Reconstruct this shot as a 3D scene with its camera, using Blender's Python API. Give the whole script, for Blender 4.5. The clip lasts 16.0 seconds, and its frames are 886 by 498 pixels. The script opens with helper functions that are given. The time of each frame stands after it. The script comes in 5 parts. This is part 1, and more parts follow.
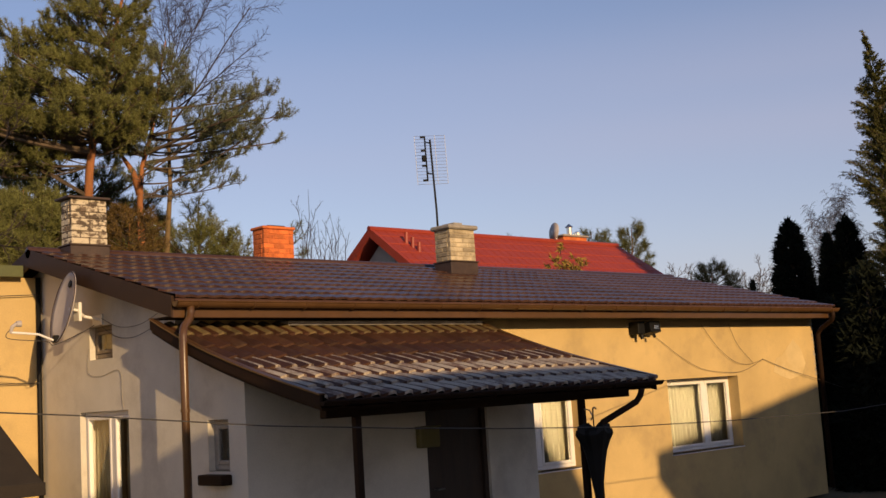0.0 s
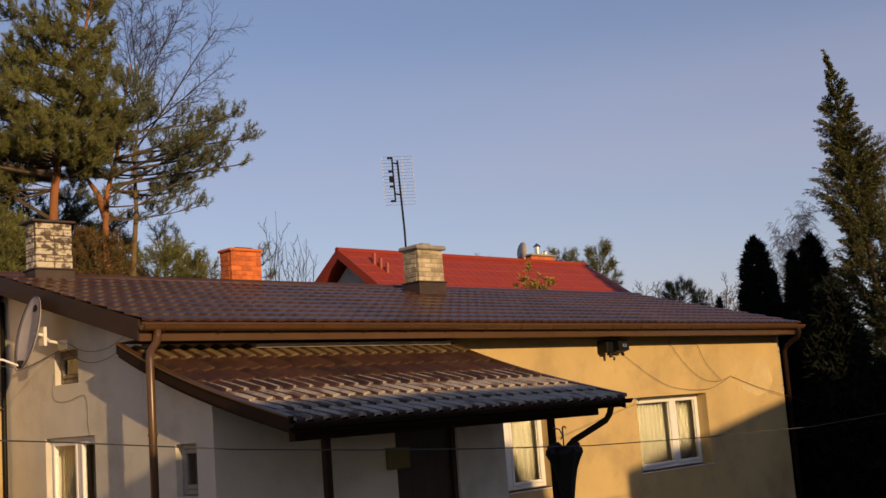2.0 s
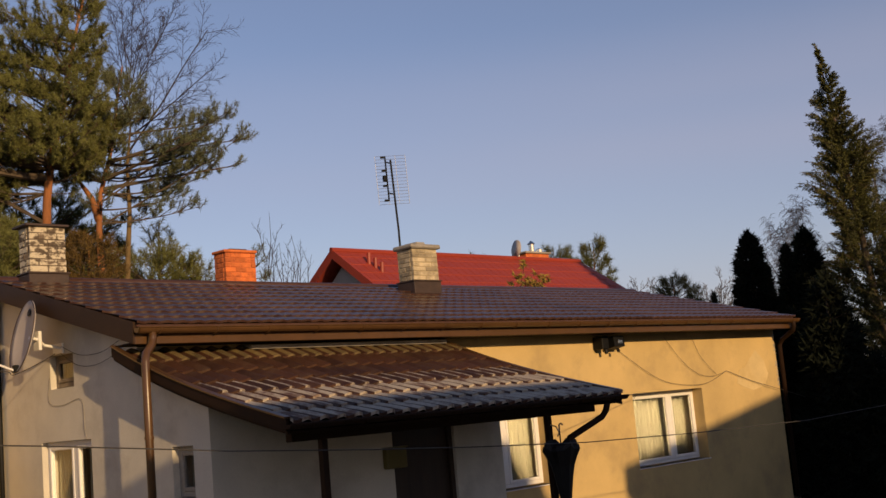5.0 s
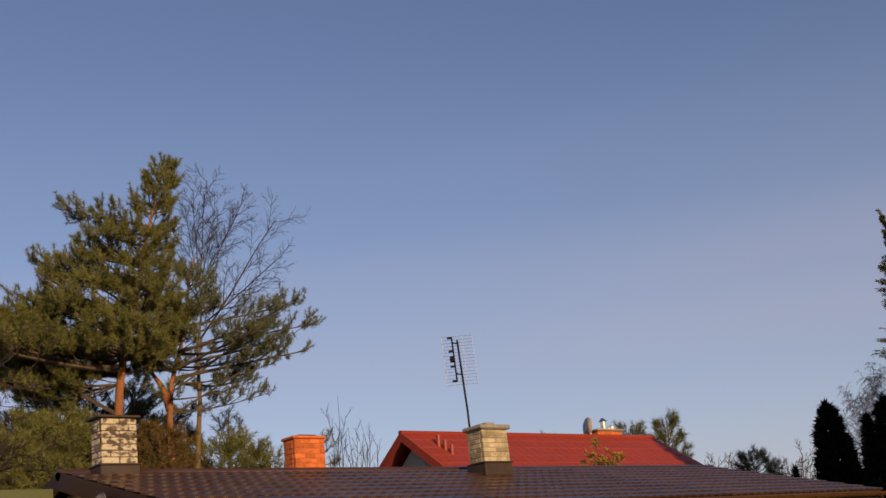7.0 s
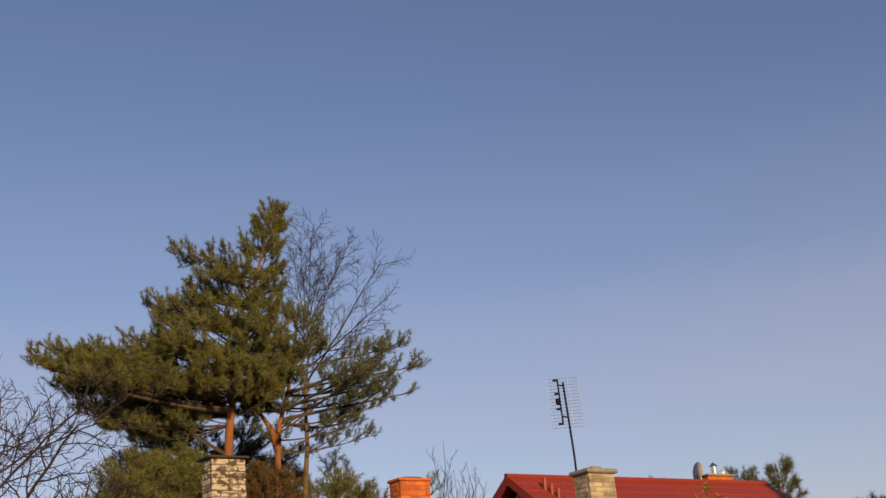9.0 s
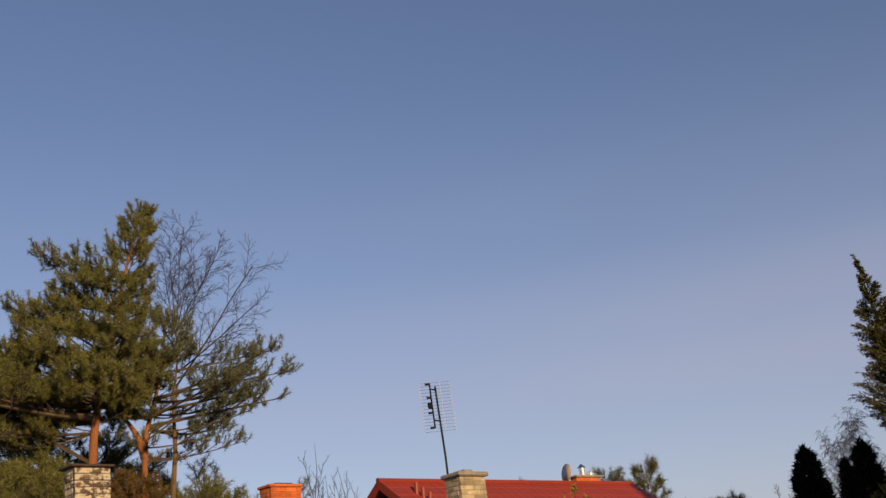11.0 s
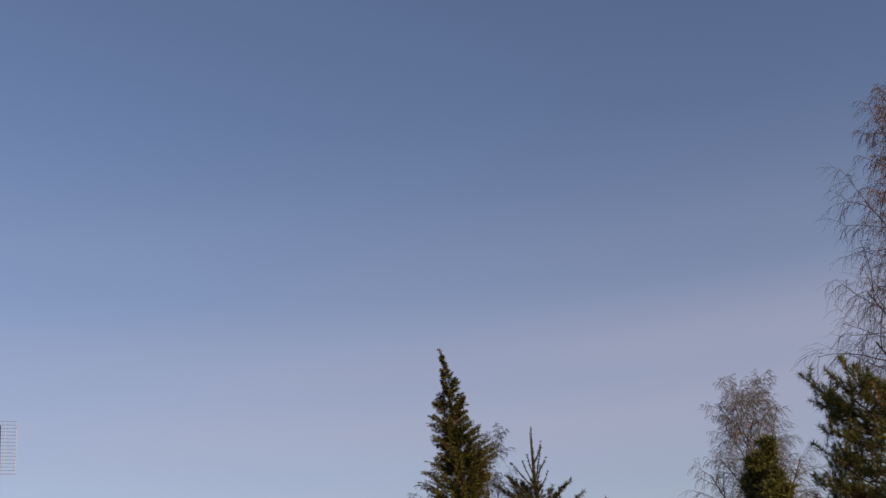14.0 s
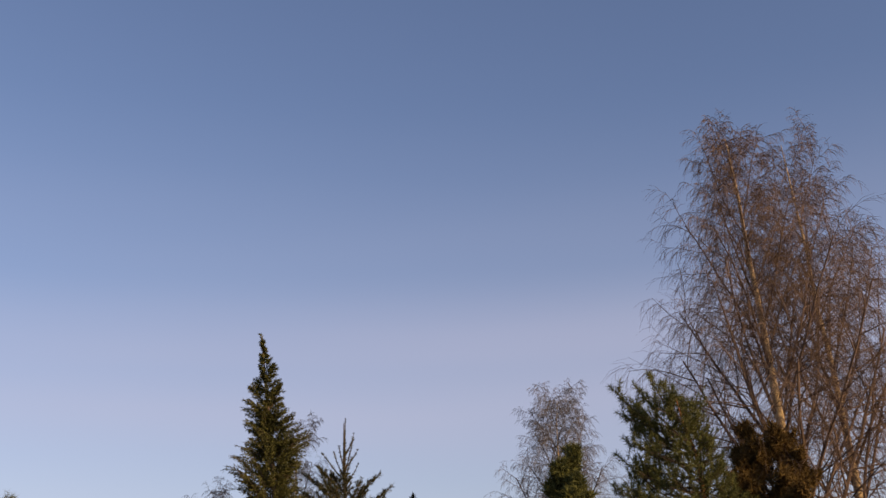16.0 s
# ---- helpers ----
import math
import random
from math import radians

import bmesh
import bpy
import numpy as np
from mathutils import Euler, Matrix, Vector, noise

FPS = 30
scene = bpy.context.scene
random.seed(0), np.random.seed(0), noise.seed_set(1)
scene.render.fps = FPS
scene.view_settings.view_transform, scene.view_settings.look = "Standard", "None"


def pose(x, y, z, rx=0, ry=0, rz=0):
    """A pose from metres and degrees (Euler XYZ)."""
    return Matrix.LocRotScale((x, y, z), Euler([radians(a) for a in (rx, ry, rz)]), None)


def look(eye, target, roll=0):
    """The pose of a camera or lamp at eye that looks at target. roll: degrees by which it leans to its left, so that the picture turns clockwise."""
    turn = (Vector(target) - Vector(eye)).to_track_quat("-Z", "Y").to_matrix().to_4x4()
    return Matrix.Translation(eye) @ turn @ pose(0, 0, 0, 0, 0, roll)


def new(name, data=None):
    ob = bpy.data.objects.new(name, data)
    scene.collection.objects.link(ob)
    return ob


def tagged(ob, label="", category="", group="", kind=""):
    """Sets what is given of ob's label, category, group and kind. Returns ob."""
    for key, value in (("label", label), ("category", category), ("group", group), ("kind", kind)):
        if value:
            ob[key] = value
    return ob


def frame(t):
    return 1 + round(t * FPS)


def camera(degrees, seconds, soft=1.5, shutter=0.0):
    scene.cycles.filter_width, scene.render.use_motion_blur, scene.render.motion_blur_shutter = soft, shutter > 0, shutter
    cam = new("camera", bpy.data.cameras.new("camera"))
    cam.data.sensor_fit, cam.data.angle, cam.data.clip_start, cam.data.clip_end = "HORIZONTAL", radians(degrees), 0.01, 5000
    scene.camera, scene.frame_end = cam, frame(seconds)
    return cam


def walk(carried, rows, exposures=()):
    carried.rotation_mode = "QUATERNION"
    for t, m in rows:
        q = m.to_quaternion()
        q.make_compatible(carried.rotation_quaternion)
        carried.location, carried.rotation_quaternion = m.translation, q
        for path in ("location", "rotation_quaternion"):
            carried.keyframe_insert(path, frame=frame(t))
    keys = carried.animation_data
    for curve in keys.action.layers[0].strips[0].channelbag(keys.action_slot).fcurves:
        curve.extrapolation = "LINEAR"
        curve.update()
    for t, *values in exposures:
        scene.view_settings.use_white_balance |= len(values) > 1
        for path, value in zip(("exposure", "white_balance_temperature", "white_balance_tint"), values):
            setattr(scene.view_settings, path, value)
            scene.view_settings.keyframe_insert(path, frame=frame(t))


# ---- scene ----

# camera: stands at one spot, tilts up and pans to the right
EYE = Vector((0.0, 0.0, 2.2))


def aim(yaw, pitch, roll):
    """Pose from the way it looks: yaw from +y towards +x, pitch upwards, roll."""
    a, b = radians(yaw), radians(pitch)
    way = Vector((math.sin(a) * math.cos(b), math.cos(a) * math.cos(b), math.sin(b)))
    return look(EYE, EYE + way * 10, roll)


cam = camera(41.858, 16.0, soft=1.5)
PATH = [
    (0.0, 43.43, 7.16, -3.53),
    (0.5, 42.97, 7.06, -3.64),
    (1.0, 43.33, 7.61, -3.78),
    (1.5, 44.77, 7.91, -4.26),
    (2.0, 45.08, 8.06, -4.28),
    (2.5, 45.37, 7.93, -4.39),
    (3.0, 45.78, 7.95, -4.44),
    (3.5, 45.83, 7.52, -4.48),
    (3.7, 45.57, 7.66, -4.50),
    (5.8, 45.48, 8.79, -5.55),
    (6.0, 45.40, 9.57, -5.75),
    (6.5, 44.98, 12.28, -6.16),
    (7.0, 42.92, 17.13, -6.45),
    (7.5, 39.80, 18.82, -5.20),
    (8.0, 36.74, 19.67, -4.48),
    (8.2, 35.80, 19.35, -4.30),
    (10.3, 42.96, 19.70, -7.87),
    (10.5, 43.28, 19.46, -8.03),
    (11.0, 44.36, 19.25, -7.05),
    (11.5, 46.35, 19.28, -6.31),
    (12.0, 48.73, 19.58, -4.92),
    (12.5, 54.26, 20.18, -4.07),
    (13.0, 58.93, 20.68, -4.28),
    (13.5, 61.69, 20.48, -3.91),
    (14.0, 64.99, 20.47, -4.49),
    (14.5, 67.94, 20.12, -5.00),
    (15.0, 69.03, 20.11, -4.17),
    (15.5, 71.15, 20.21, -3.04),
    (16.0, 73.82, 19.60, -2.10),
]
walk(cam, [(t, aim(y, p, r)) for t, y, p, r in PATH], [(0.0, 0.0, 6700, 28), (1.0, -0.03, 6700, 28), (2.0, -0.15, 6700, 28), (3.5, -0.20, 6700, 28), (6.5, -0.24, 6700, 28), (8.0, -0.15, 6700, 27), (12.0, -0.18, 6700, 27), (14.0, -0.14, 6700, 28), (15.0, 0.02, 6700, 29), (16.0, 0.14, 6700, 29)])

# ---- world and sun ----
SUN_WAY = Vector((0.25, 1.0, -0.265)).normalized()   # the way that the light goes
scene.view_settings.exposure = 0.0
world = bpy.data.worlds.new("sky")
scene.world = world
world.use_nodes = True
wn = world.node_tree.nodes
wl = world.node_tree.links
sky = wn.new("ShaderNodeTexSky")
sky.sky_type = "NISHITA"
sky.sun_disc = False
sky.sun_elevation = math.asin(-SUN_WAY.z)
sky.sun_rotation = math.atan2(-SUN_WAY.x, -SUN_WAY.y)
sky.altitude, sky.air_density, sky.dust_density, sky.ozone_density = 100, 1.0, 0.5, 2.35
wn["Background"].inputs["Strength"].default_value = 0.12
# a thin pale veil of cloud low in the sky, all round
co = wn.new("ShaderNodeTexCoord")
mp = wn.new("ShaderNodeMapping")
mp.inputs["Rotation"].default_value = (radians(5), radians(-4), radians(20))
mp.inputs["Scale"].default_value = (0.8, 0.8, 7.0)
veil = wn.new("ShaderNodeTexNoise")
veil.inputs["Scale"].default_value, veil.inputs["Detail"].default_value, veil.inputs["Roughness"].default_value = 1.1, 2.5, 0.45
thin = wn.new("ShaderNodeMapRange")
thin.inputs["From Min"].default_value, thin.inputs["From Max"].default_value = 0.3, 0.7
thin.inputs["To Min"].default_value, thin.inputs["To Max"].default_value = 0.45, 1.0
height = wn.new("ShaderNodeSeparateXYZ")
low = wn.new("ShaderNodeValToRGB")
low.color_ramp.interpolation = "EASE"
for i, (at_, amount) in enumerate(((0.0, 0.64), (0.13, 0.50), (0.205, 0.70), (0.24, 0.58), (0.32, 0.17), (0.46, 0.02))):
    stop = low.color_ramp.elements[i] if i < 2 else low.color_ramp.elements.new(at_)
    stop.position, stop.color = at_, (amount, amount, amount, 1)
both = wn.new("ShaderNodeMath")
both.operation = "MULTIPLY"
cloud = wn.new("ShaderNodeMix")
cloud.data_type = "RGBA"
cloud.inputs["B"].default_value = (3.95, 4.18, 4.78, 1)
wl.new(co.outputs["Generated"], mp.inputs["Vector"])
wl.new(co.outputs["Generated"], height.inputs["Vector"])
wl.new(height.outputs["Z"], low.inputs["Fac"])
wl.new(mp.outputs["Vector"], veil.inputs["Vector"])
wl.new(veil.outputs["Fac"], thin.inputs["Value"])
wl.new(thin.outputs["Result"], both.inputs[0])
wl.new(low.outputs["Color"], both.inputs[1])
wl.new(both.outputs["Value"], cloud.inputs["Factor"])
wl.new(sky.outputs["Color"], cloud.inputs["A"])
wl.new(cloud.outputs["Result"], wn["Background"].inputs["Color"])
sun_data = bpy.data.lights.new("sun", "SUN")
sun_data.energy, sun_data.angle, sun_data.color = 4.3, radians(0.6), (1.0, 0.75, 0.35)
sun = new("sun", sun_data)
sun.matrix_world = look((-10, -40, 20), Vector((-10, -40, 20)) + SUN_WAY)

# ---- materials ----
def material(name, colour, rough=0.7, metal=0.0, vary=0.25, scale=3.0, fine=40.0, bump=0.15, dirt=None, dirt_amount=0.0,
             dirt_scale=1.2, per_piece=0.0, island=0.0, spec=0.5, bump_scale=None, stretch=(1, 1, 1), across=False, dirt_at=(0.5, 0.68)):
    """A surface with variation at two scales, optional stains and fine relief."""
    mat = bpy.data.materials.new(name)
    mat.use_nodes = True
    n, l = mat.node_tree.nodes, mat.node_tree.links
    b = n["Principled BSDF"]
    b.inputs["Roughness"].default_value = rough
    b.inputs["Metallic"].default_value = metal
    b.inputs["Specular IOR Level"].default_value = spec
    co = n.new("ShaderNodeTexCoord")
    mp = n.new("ShaderNodeMapping")
    mp.inputs["Scale"].default_value = stretch
    if across:
        l.new(n.new("ShaderNodeNewGeometry").outputs["Position"], mp.inputs["Vector"])
    else:
        l.new(co.outputs["Object"], mp.inputs["Vector"])
    if per_piece and not across:
        own_ = n.new("ShaderNodeObjectInfo")
        far_ = n.new("ShaderNodeVectorMath")
        far_.operation = "SCALE"
        far_.inputs[0].default_value = (37.0, 19.0, 53.0)
        l.new(own_.outputs["Random"], far_.inputs["Scale"])
        l.new(far_.outputs["Vector"], mp.inputs["Location"])

    def noisy(s, detail=6.0, r=0.6):
        t = n.new("ShaderNodeTexNoise")
        t.inputs["Scale"].default_value, t.inputs["Detail"].default_value, t.inputs["Roughness"].default_value = s, detail, r
        l.new(mp.outputs["Vector"], t.inputs["Vector"])
        return t.outputs["Fac"]

    def mathnode(op, a, c):
        m = n.new("ShaderNodeMath")
        m.operation = op
        for i, v in enumerate((a, c)):
            if isinstance(v, (int, float)):
                m.inputs[i].default_value = v
            else:
                l.new(v, m.inputs[i])
        return m.outputs[0]

    big, small = noisy(scale), noisy(fine, 4.0)
    mixed = mathnode("ADD", mathnode("MULTIPLY", big, 0.65), mathnode("MULTIPLY", small, 0.35))
    if per_piece:
        info = n.new("ShaderNodeObjectInfo")
        mixed = mathnode("ADD", mixed, mathnode("MULTIPLY", mathnode("SUBTRACT", info.outputs["Random"], 0.5), per_piece))
    if island:
        geo = n.new("ShaderNodeNewGeometry")
        mixed = mathnode("ADD", mixed, mathnode("MULTIPLY", mathnode("SUBTRACT", geo.outputs["Random Per Island"], 0.5), island))
    ramp = n.new("ShaderNodeValToRGB")
    lo = [max(0.0, c * (1 - vary)) for c in colour]
    hi = [min(1.0, c * (1 + vary)) for c in colour]
    ramp.color_ramp.elements[0].position, ramp.color_ramp.elements[0].color = 0.3, (*lo, 1)
    ramp.color_ramp.elements[1].position, ramp.color_ramp.elements[1].color = 0.7, (*hi, 1)
    l.new(mixed, ramp.inputs["Fac"])
    out = ramp.outputs["Color"]
    if dirt:
        d = n.new("ShaderNodeValToRGB")
        d.color_ramp.elements[0].position, d.color_ramp.elements[1].position = dirt_at
        l.new(noisy(dirt_scale, 8.0, 0.65), d.inputs["Fac"])
        mx = n.new("ShaderNodeMix")
        mx.data_type = "RGBA"
        l.new(mathnode("MULTIPLY", d.outputs["Color"], dirt_amount), mx.inputs["Factor"])
        l.new(out, mx.inputs["A"])
        mx.inputs["B"].default_value = (*dirt, 1)
        out = mx.outputs["Result"]
    l.new(out, b.inputs["Base Color"])
    if bump:
        bm_ = n.new("ShaderNodeBump")
        bm_.inputs["Strength"].default_value = bump
        bm_.inputs["Distance"].default_value = 0.01
        l.new(noisy(bump_scale or fine, 5.0), bm_.inputs["Height"])
        l.new(bm_.outputs["Normal"], b.inputs["Normal"])
    return mat


M_YELLOW = material("ochre_render", (0.54, 0.385, 0.165), 0.9, vary=0.2, scale=0.9, fine=60, bump=0.3, dirt=(0.33, 0.24, 0.12), dirt_amount=0.6, dirt_scale=1.1)
M_PATCH = material("pale_ochre_repair", (0.60, 0.45, 0.22), 0.9, vary=0.14, scale=2.5, fine=60, bump=0.3, dirt=(0.52, 0.37, 0.16), dirt_amount=0.9, dirt_scale=2.2)
M_WHITE = material("grey_white_render", (0.60, 0.56, 0.48), 0.92, vary=0.14, scale=1.4, fine=60, bump=0.3, dirt=(0.40, 0.36, 0.30), dirt_amount=0.65)
M_TILE = material("brown_metal_tile", (0.062, 0.028, 0.018), 0.34, vary=0.3, scale=2.0, fine=30, bump=0.05, per_piece=0.25, dirt=(0.09, 0.055, 0.035), dirt_amount=0.35, dirt_scale=2.0)
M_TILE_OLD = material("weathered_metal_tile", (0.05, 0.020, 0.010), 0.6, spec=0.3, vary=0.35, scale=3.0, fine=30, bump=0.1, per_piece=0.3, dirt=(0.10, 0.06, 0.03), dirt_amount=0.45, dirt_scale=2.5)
# The pale tone of the next two is frost plus sheen painted on crests.
M_TILE_FROST_SHEEN = material("frost_sheen_metal_tile", (0.08, 0.042, 0.028), 0.6, vary=0.35, scale=3.0, fine=30, bump=0.15, per_piece=0.3, dirt=(0.36, 0.31, 0.25), dirt_amount=0.85, dirt_scale=6.0, dirt_at=(0.40, 0.56), stretch=(1.4, 0.6, 1))
M_TILE_RIME_SHEEN = material("rime_sheen_metal_tile", (0.12, 0.065, 0.042), 0.6, vary=0.35, scale=3.0, fine=30, bump=0.15, per_piece=0.3, dirt=(0.42, 0.365, 0.29), dirt_amount=0.9, dirt_scale=6.0, dirt_at=(0.38, 0.53), stretch=(1.6, 0.5, 1))
M_TILE_MOSS = material("mossy_metal_tile", (0.12, 0.08, 0.03), 0.7, vary=0.4, scale=3.0, fine=30, bump=0.2, per_piece=0.3, dirt=(0.20, 0.15, 0.05), dirt_amount=0.6, dirt_scale=5.0)
M_BROWN = material("brown_sheet_metal", (0.092, 0.045, 0.017), 0.32, vary=0.25, scale=4, fine=40, bump=0.05, dirt=(0.07, 0.04, 0.02), dirt_amount=0.4, dirt_scale=3)
# Brown trim paint, taken nearer black for the shade under eaves and porch.
M_DARKBROWN = material("shade_darkened_brown_boards", (0.020, 0.0085, 0.0035), 0.75, spec=0.2, vary=0.3, scale=4, fine=40, bump=0.1)
M_VERGE = material("brown_verge_boards", (0.034, 0.016, 0.008), 0.6, spec=0.3, vary=0.3, scale=4, fine=40, bump=0.1)
M_OLD_FRAME = material("old_brown_window_wood", (0.24, 0.19, 0.135), 0.7, vary=0.3, scale=5, bump=0.1)
M_GREY_FRAME = material("weathered_grey_window_wood", (0.30, 0.27, 0.23), 0.7, vary=0.25, scale=5, bump=0.1)
M_PVC = material("white_window_plastic", (0.80, 0.78, 0.74), 0.35, vary=0.04, scale=5, bump=0.0)
M_CURTAIN = material("net_curtain", (0.26, 0.25, 0.19), 0.95, vary=0.12, scale=2, fine=25, bump=0.2, stretch=(3, 3, 0.4))
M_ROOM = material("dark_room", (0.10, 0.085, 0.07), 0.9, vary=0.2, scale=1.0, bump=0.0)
M_BRICK_PALE = material("pale_worn_brick", (0.46, 0.38, 0.25), 0.9, vary=0.3, scale=7, fine=50, bump=0.4, per_piece=0.5, dirt=(0.15, 0.115, 0.075), dirt_amount=0.75, dirt_scale=6, across=True, dirt_at=(0.42, 0.66))
M_BRICK_RED = material("orange_red_brick", (0.60, 0.15, 0.035), 0.9, vary=0.3, scale=6, fine=50, bump=0.4, per_piece=0.35, across=True, dirt=(0.26, 0.05, 0.015), dirt_amount=0.7, dirt_scale=9)
M_BRICK_WHITE = material("flaking_whitewashed_brick", (0.11, 0.08, 0.055), 0.9, vary=0.5, scale=6, fine=40, bump=0.5, per_piece=0.3, dirt=(0.60, 0.52, 0.38), dirt_amount=0.92, dirt_scale=7.5, across=True, dirt_at=(0.44, 0.53), stretch=(1, 1, 1.7))
M_SOOT = material("sooty_mortar", (0.12, 0.09, 0.065), 0.95, vary=0.3, scale=8, fine=60, bump=0.3)
M_STEEL = material("bright_steel", (0.75, 0.72, 0.66), 0.22, 1.0, vary=0.08, scale=8, bump=0.0)
M_MORTAR = material("mortar", (0.36, 0.29, 0.18), 0.95, vary=0.2, scale=8, fine=60, bump=0.3)
M_MORTAR_RED = material("reddish_mortar", (0.54, 0.14, 0.04), 0.95, vary=0.2, scale=8, fine=60, bump=0.3)
M_CONCRETE = material("grey_concrete", (0.32, 0.29, 0.25), 0.95, vary=0.25, scale=5, fine=50, bump=0.4, dirt=(0.12, 0.1, 0.08), dirt_amount=0.5, dirt_scale=4)
M_RUSTY = material("dark_rusty_sheet", (0.05, 0.03, 0.022), 0.6, vary=0.4, scale=6, fine=30, bump=0.2)
M_RED_ROOF = material("red_metal_tile", (0.30, 0.040, 0.018), 0.5, vary=0.15, scale=0.8, fine=20, bump=0.05, per_piece=0.2)
M_FELT = material("dark_roofing_felt", (0.022, 0.016, 0.012), 0.9, vary=0.3, scale=3, fine=40, bump=0.4)
M_GREY_WALL = material("pale_grey_render", (0.48, 0.46, 0.42), 0.9, vary=0.12, scale=1.0, fine=40, bump=0.2)
M_DULL_WALL = material("brownish_render", (0.24, 0.20, 0.15), 0.9, vary=0.15, scale=1.0, fine=40, bump=0.2)
M_GREEN_ROOF = material("dull_green_sheet", (0.075, 0.085, 0.028), 0.6, vary=0.3, scale=1.5, fine=25, bump=0.1)
M_GALV = material("galvanised_steel", (0.35, 0.35, 0.35), 0.4, 0.8, vary=0.2, scale=10, bump=0.03)
M_BLACK = material("black_plastic", (0.005, 0.005, 0.005), 0.6, vary=0.2, bump=0.0, spec=0.25)
M_DISH = material("grey_dish_paint", (0.42, 0.38, 0.36), 0.5, vary=0.08, scale=6, bump=0.02)
M_CABLE = material("dark_cable", (0.05, 0.045, 0.04), 0.7, vary=0.2, bump=0.0)
M_CABLE_PALE = material("pale_painted_cable", (0.30, 0.27, 0.22), 0.7, vary=0.2, bump=0.0)
M_DOOR = material("dark_door_wood", (0.035, 0.02, 0.012), 0.5, vary=0.4, scale=3, fine=30, bump=0.1, stretch=(4, 4, 0.5))
# Yellow dimmed in colour to stand for the dark under the porch.
M_YELLOWBOX = material("shade_dimmed_yellow_enamel", (0.14, 0.11, 0.025), 0.5, vary=0.1, bump=0.02)
M_GROUND = material("winter_grass_and_soil", (0.098, 0.082, 0.040), 0.95, vary=0.5, scale=0.6, fine=15, bump=0.8, dirt=(0.075, 0.058, 0.038), dirt_amount=0.7, dirt_scale=0.25)
M_BARK_PINE = material("orange_pine_bark", (0.30, 0.115, 0.04), 0.95, vary=0.4, scale=3, fine=22, bump=0.8, stretch=(1, 1, 0.35))
M_BARK_GREY = material("grey_brown_bark", (0.09, 0.065, 0.043), 0.95, vary=0.35, scale=3, fine=25, bump=0.6, stretch=(1, 1, 0.3))
M_BARK_OLIVE = material("olive_bark", (0.16, 0.105, 0.045), 0.95, vary=0.35, scale=3, fine=25, bump=0.6, stretch=(1, 1, 0.3))
# Birch white with the golden sunlight put into its colour.
M_BARK_BIRCH = material("gold_tinted_birch_bark", (0.52, 0.38, 0.21), 0.85, vary=0.2, scale=3, fine=20, bump=0.3, dirt=(0.05, 0.04, 0.035), dirt_amount=0.7, dirt_scale=4, stretch=(0.4, 0.4, 2.0))
M_TWIG = material("dark_twigs", (0.036, 0.026, 0.023), 0.95, vary=0.3, scale=4, bump=0.0)
M_TWIG_RED = material("reddish_birch_twigs", (0.14, 0.092, 0.066), 0.95, vary=0.3, scale=4, bump=0.0)
M_TWIG_PALE = material("pale_grey_twigs", (0.12, 0.105, 0.10), 0.95, vary=0.3, scale=4, bump=0.0)
M_PINE = material("pine_needles", (0.138, 0.142, 0.042), 0.8, vary=0.4, scale=0.7, fine=6, bump=0.0, island=0.5, spec=0.2)
M_PINE_BLUE = material("bluish_pine_needles", (0.115, 0.130, 0.066), 0.8, vary=0.4, scale=0.7, fine=6, bump=0.0, island=0.5, spec=0.25)
M_PINE_DARK = material("dark_pine_needles", (0.10, 0.105, 0.032), 0.8, vary=0.4, scale=0.7, fine=6, bump=0.0, island=0.5, spec=0.2)
M_CYPRESS = material("cypress_sprays", (0.075, 0.076, 0.022), 0.85, vary=0.5, scale=1.0, fine=8, bump=0.0, island=0.6, spec=0.2)
# Far darker than thuja green: the shade on these trees is in the colour.
M_THUJA = material("shade_dark_thuja_sprays", (0.010, 0.013, 0.008), 0.95, vary=0.4, scale=1.2, fine=8, bump=0.0, island=0.6, spec=0.1)
M_SPRUCE = material("spruce_needles", (0.055, 0.055, 0.02), 0.85, vary=0.4, scale=1.0, fine=8, bump=0.0, island=0.6, spec=0.2)
M_BROWN_PINE = material("brownish_needles", (0.12, 0.075, 0.022), 0.85, vary=0.4, scale=0.8, fine=6, bump=0.0, island=0.5, spec=0.2)
M_BARE_BUSH = material("ochre_leaves", (0.26, 0.17, 0.03), 0.9, vary=0.4, scale=2, bump=0.0, island=0.5)


def glass(name):
    mat = bpy.data.materials.new(name)
    mat.use_nodes = True
    b = mat.node_tree.nodes["Principled BSDF"]
    b.inputs["Base Color"].default_value = (0.92, 0.95, 0.95, 1)
    b.inputs["Roughness"].default_value = 0.03
    b.inputs["Transmission Weight"].default_value = 1.0
    b.inputs["IOR"].default_value = 1.45
    return mat


M_GLASS = glass("window_glass")

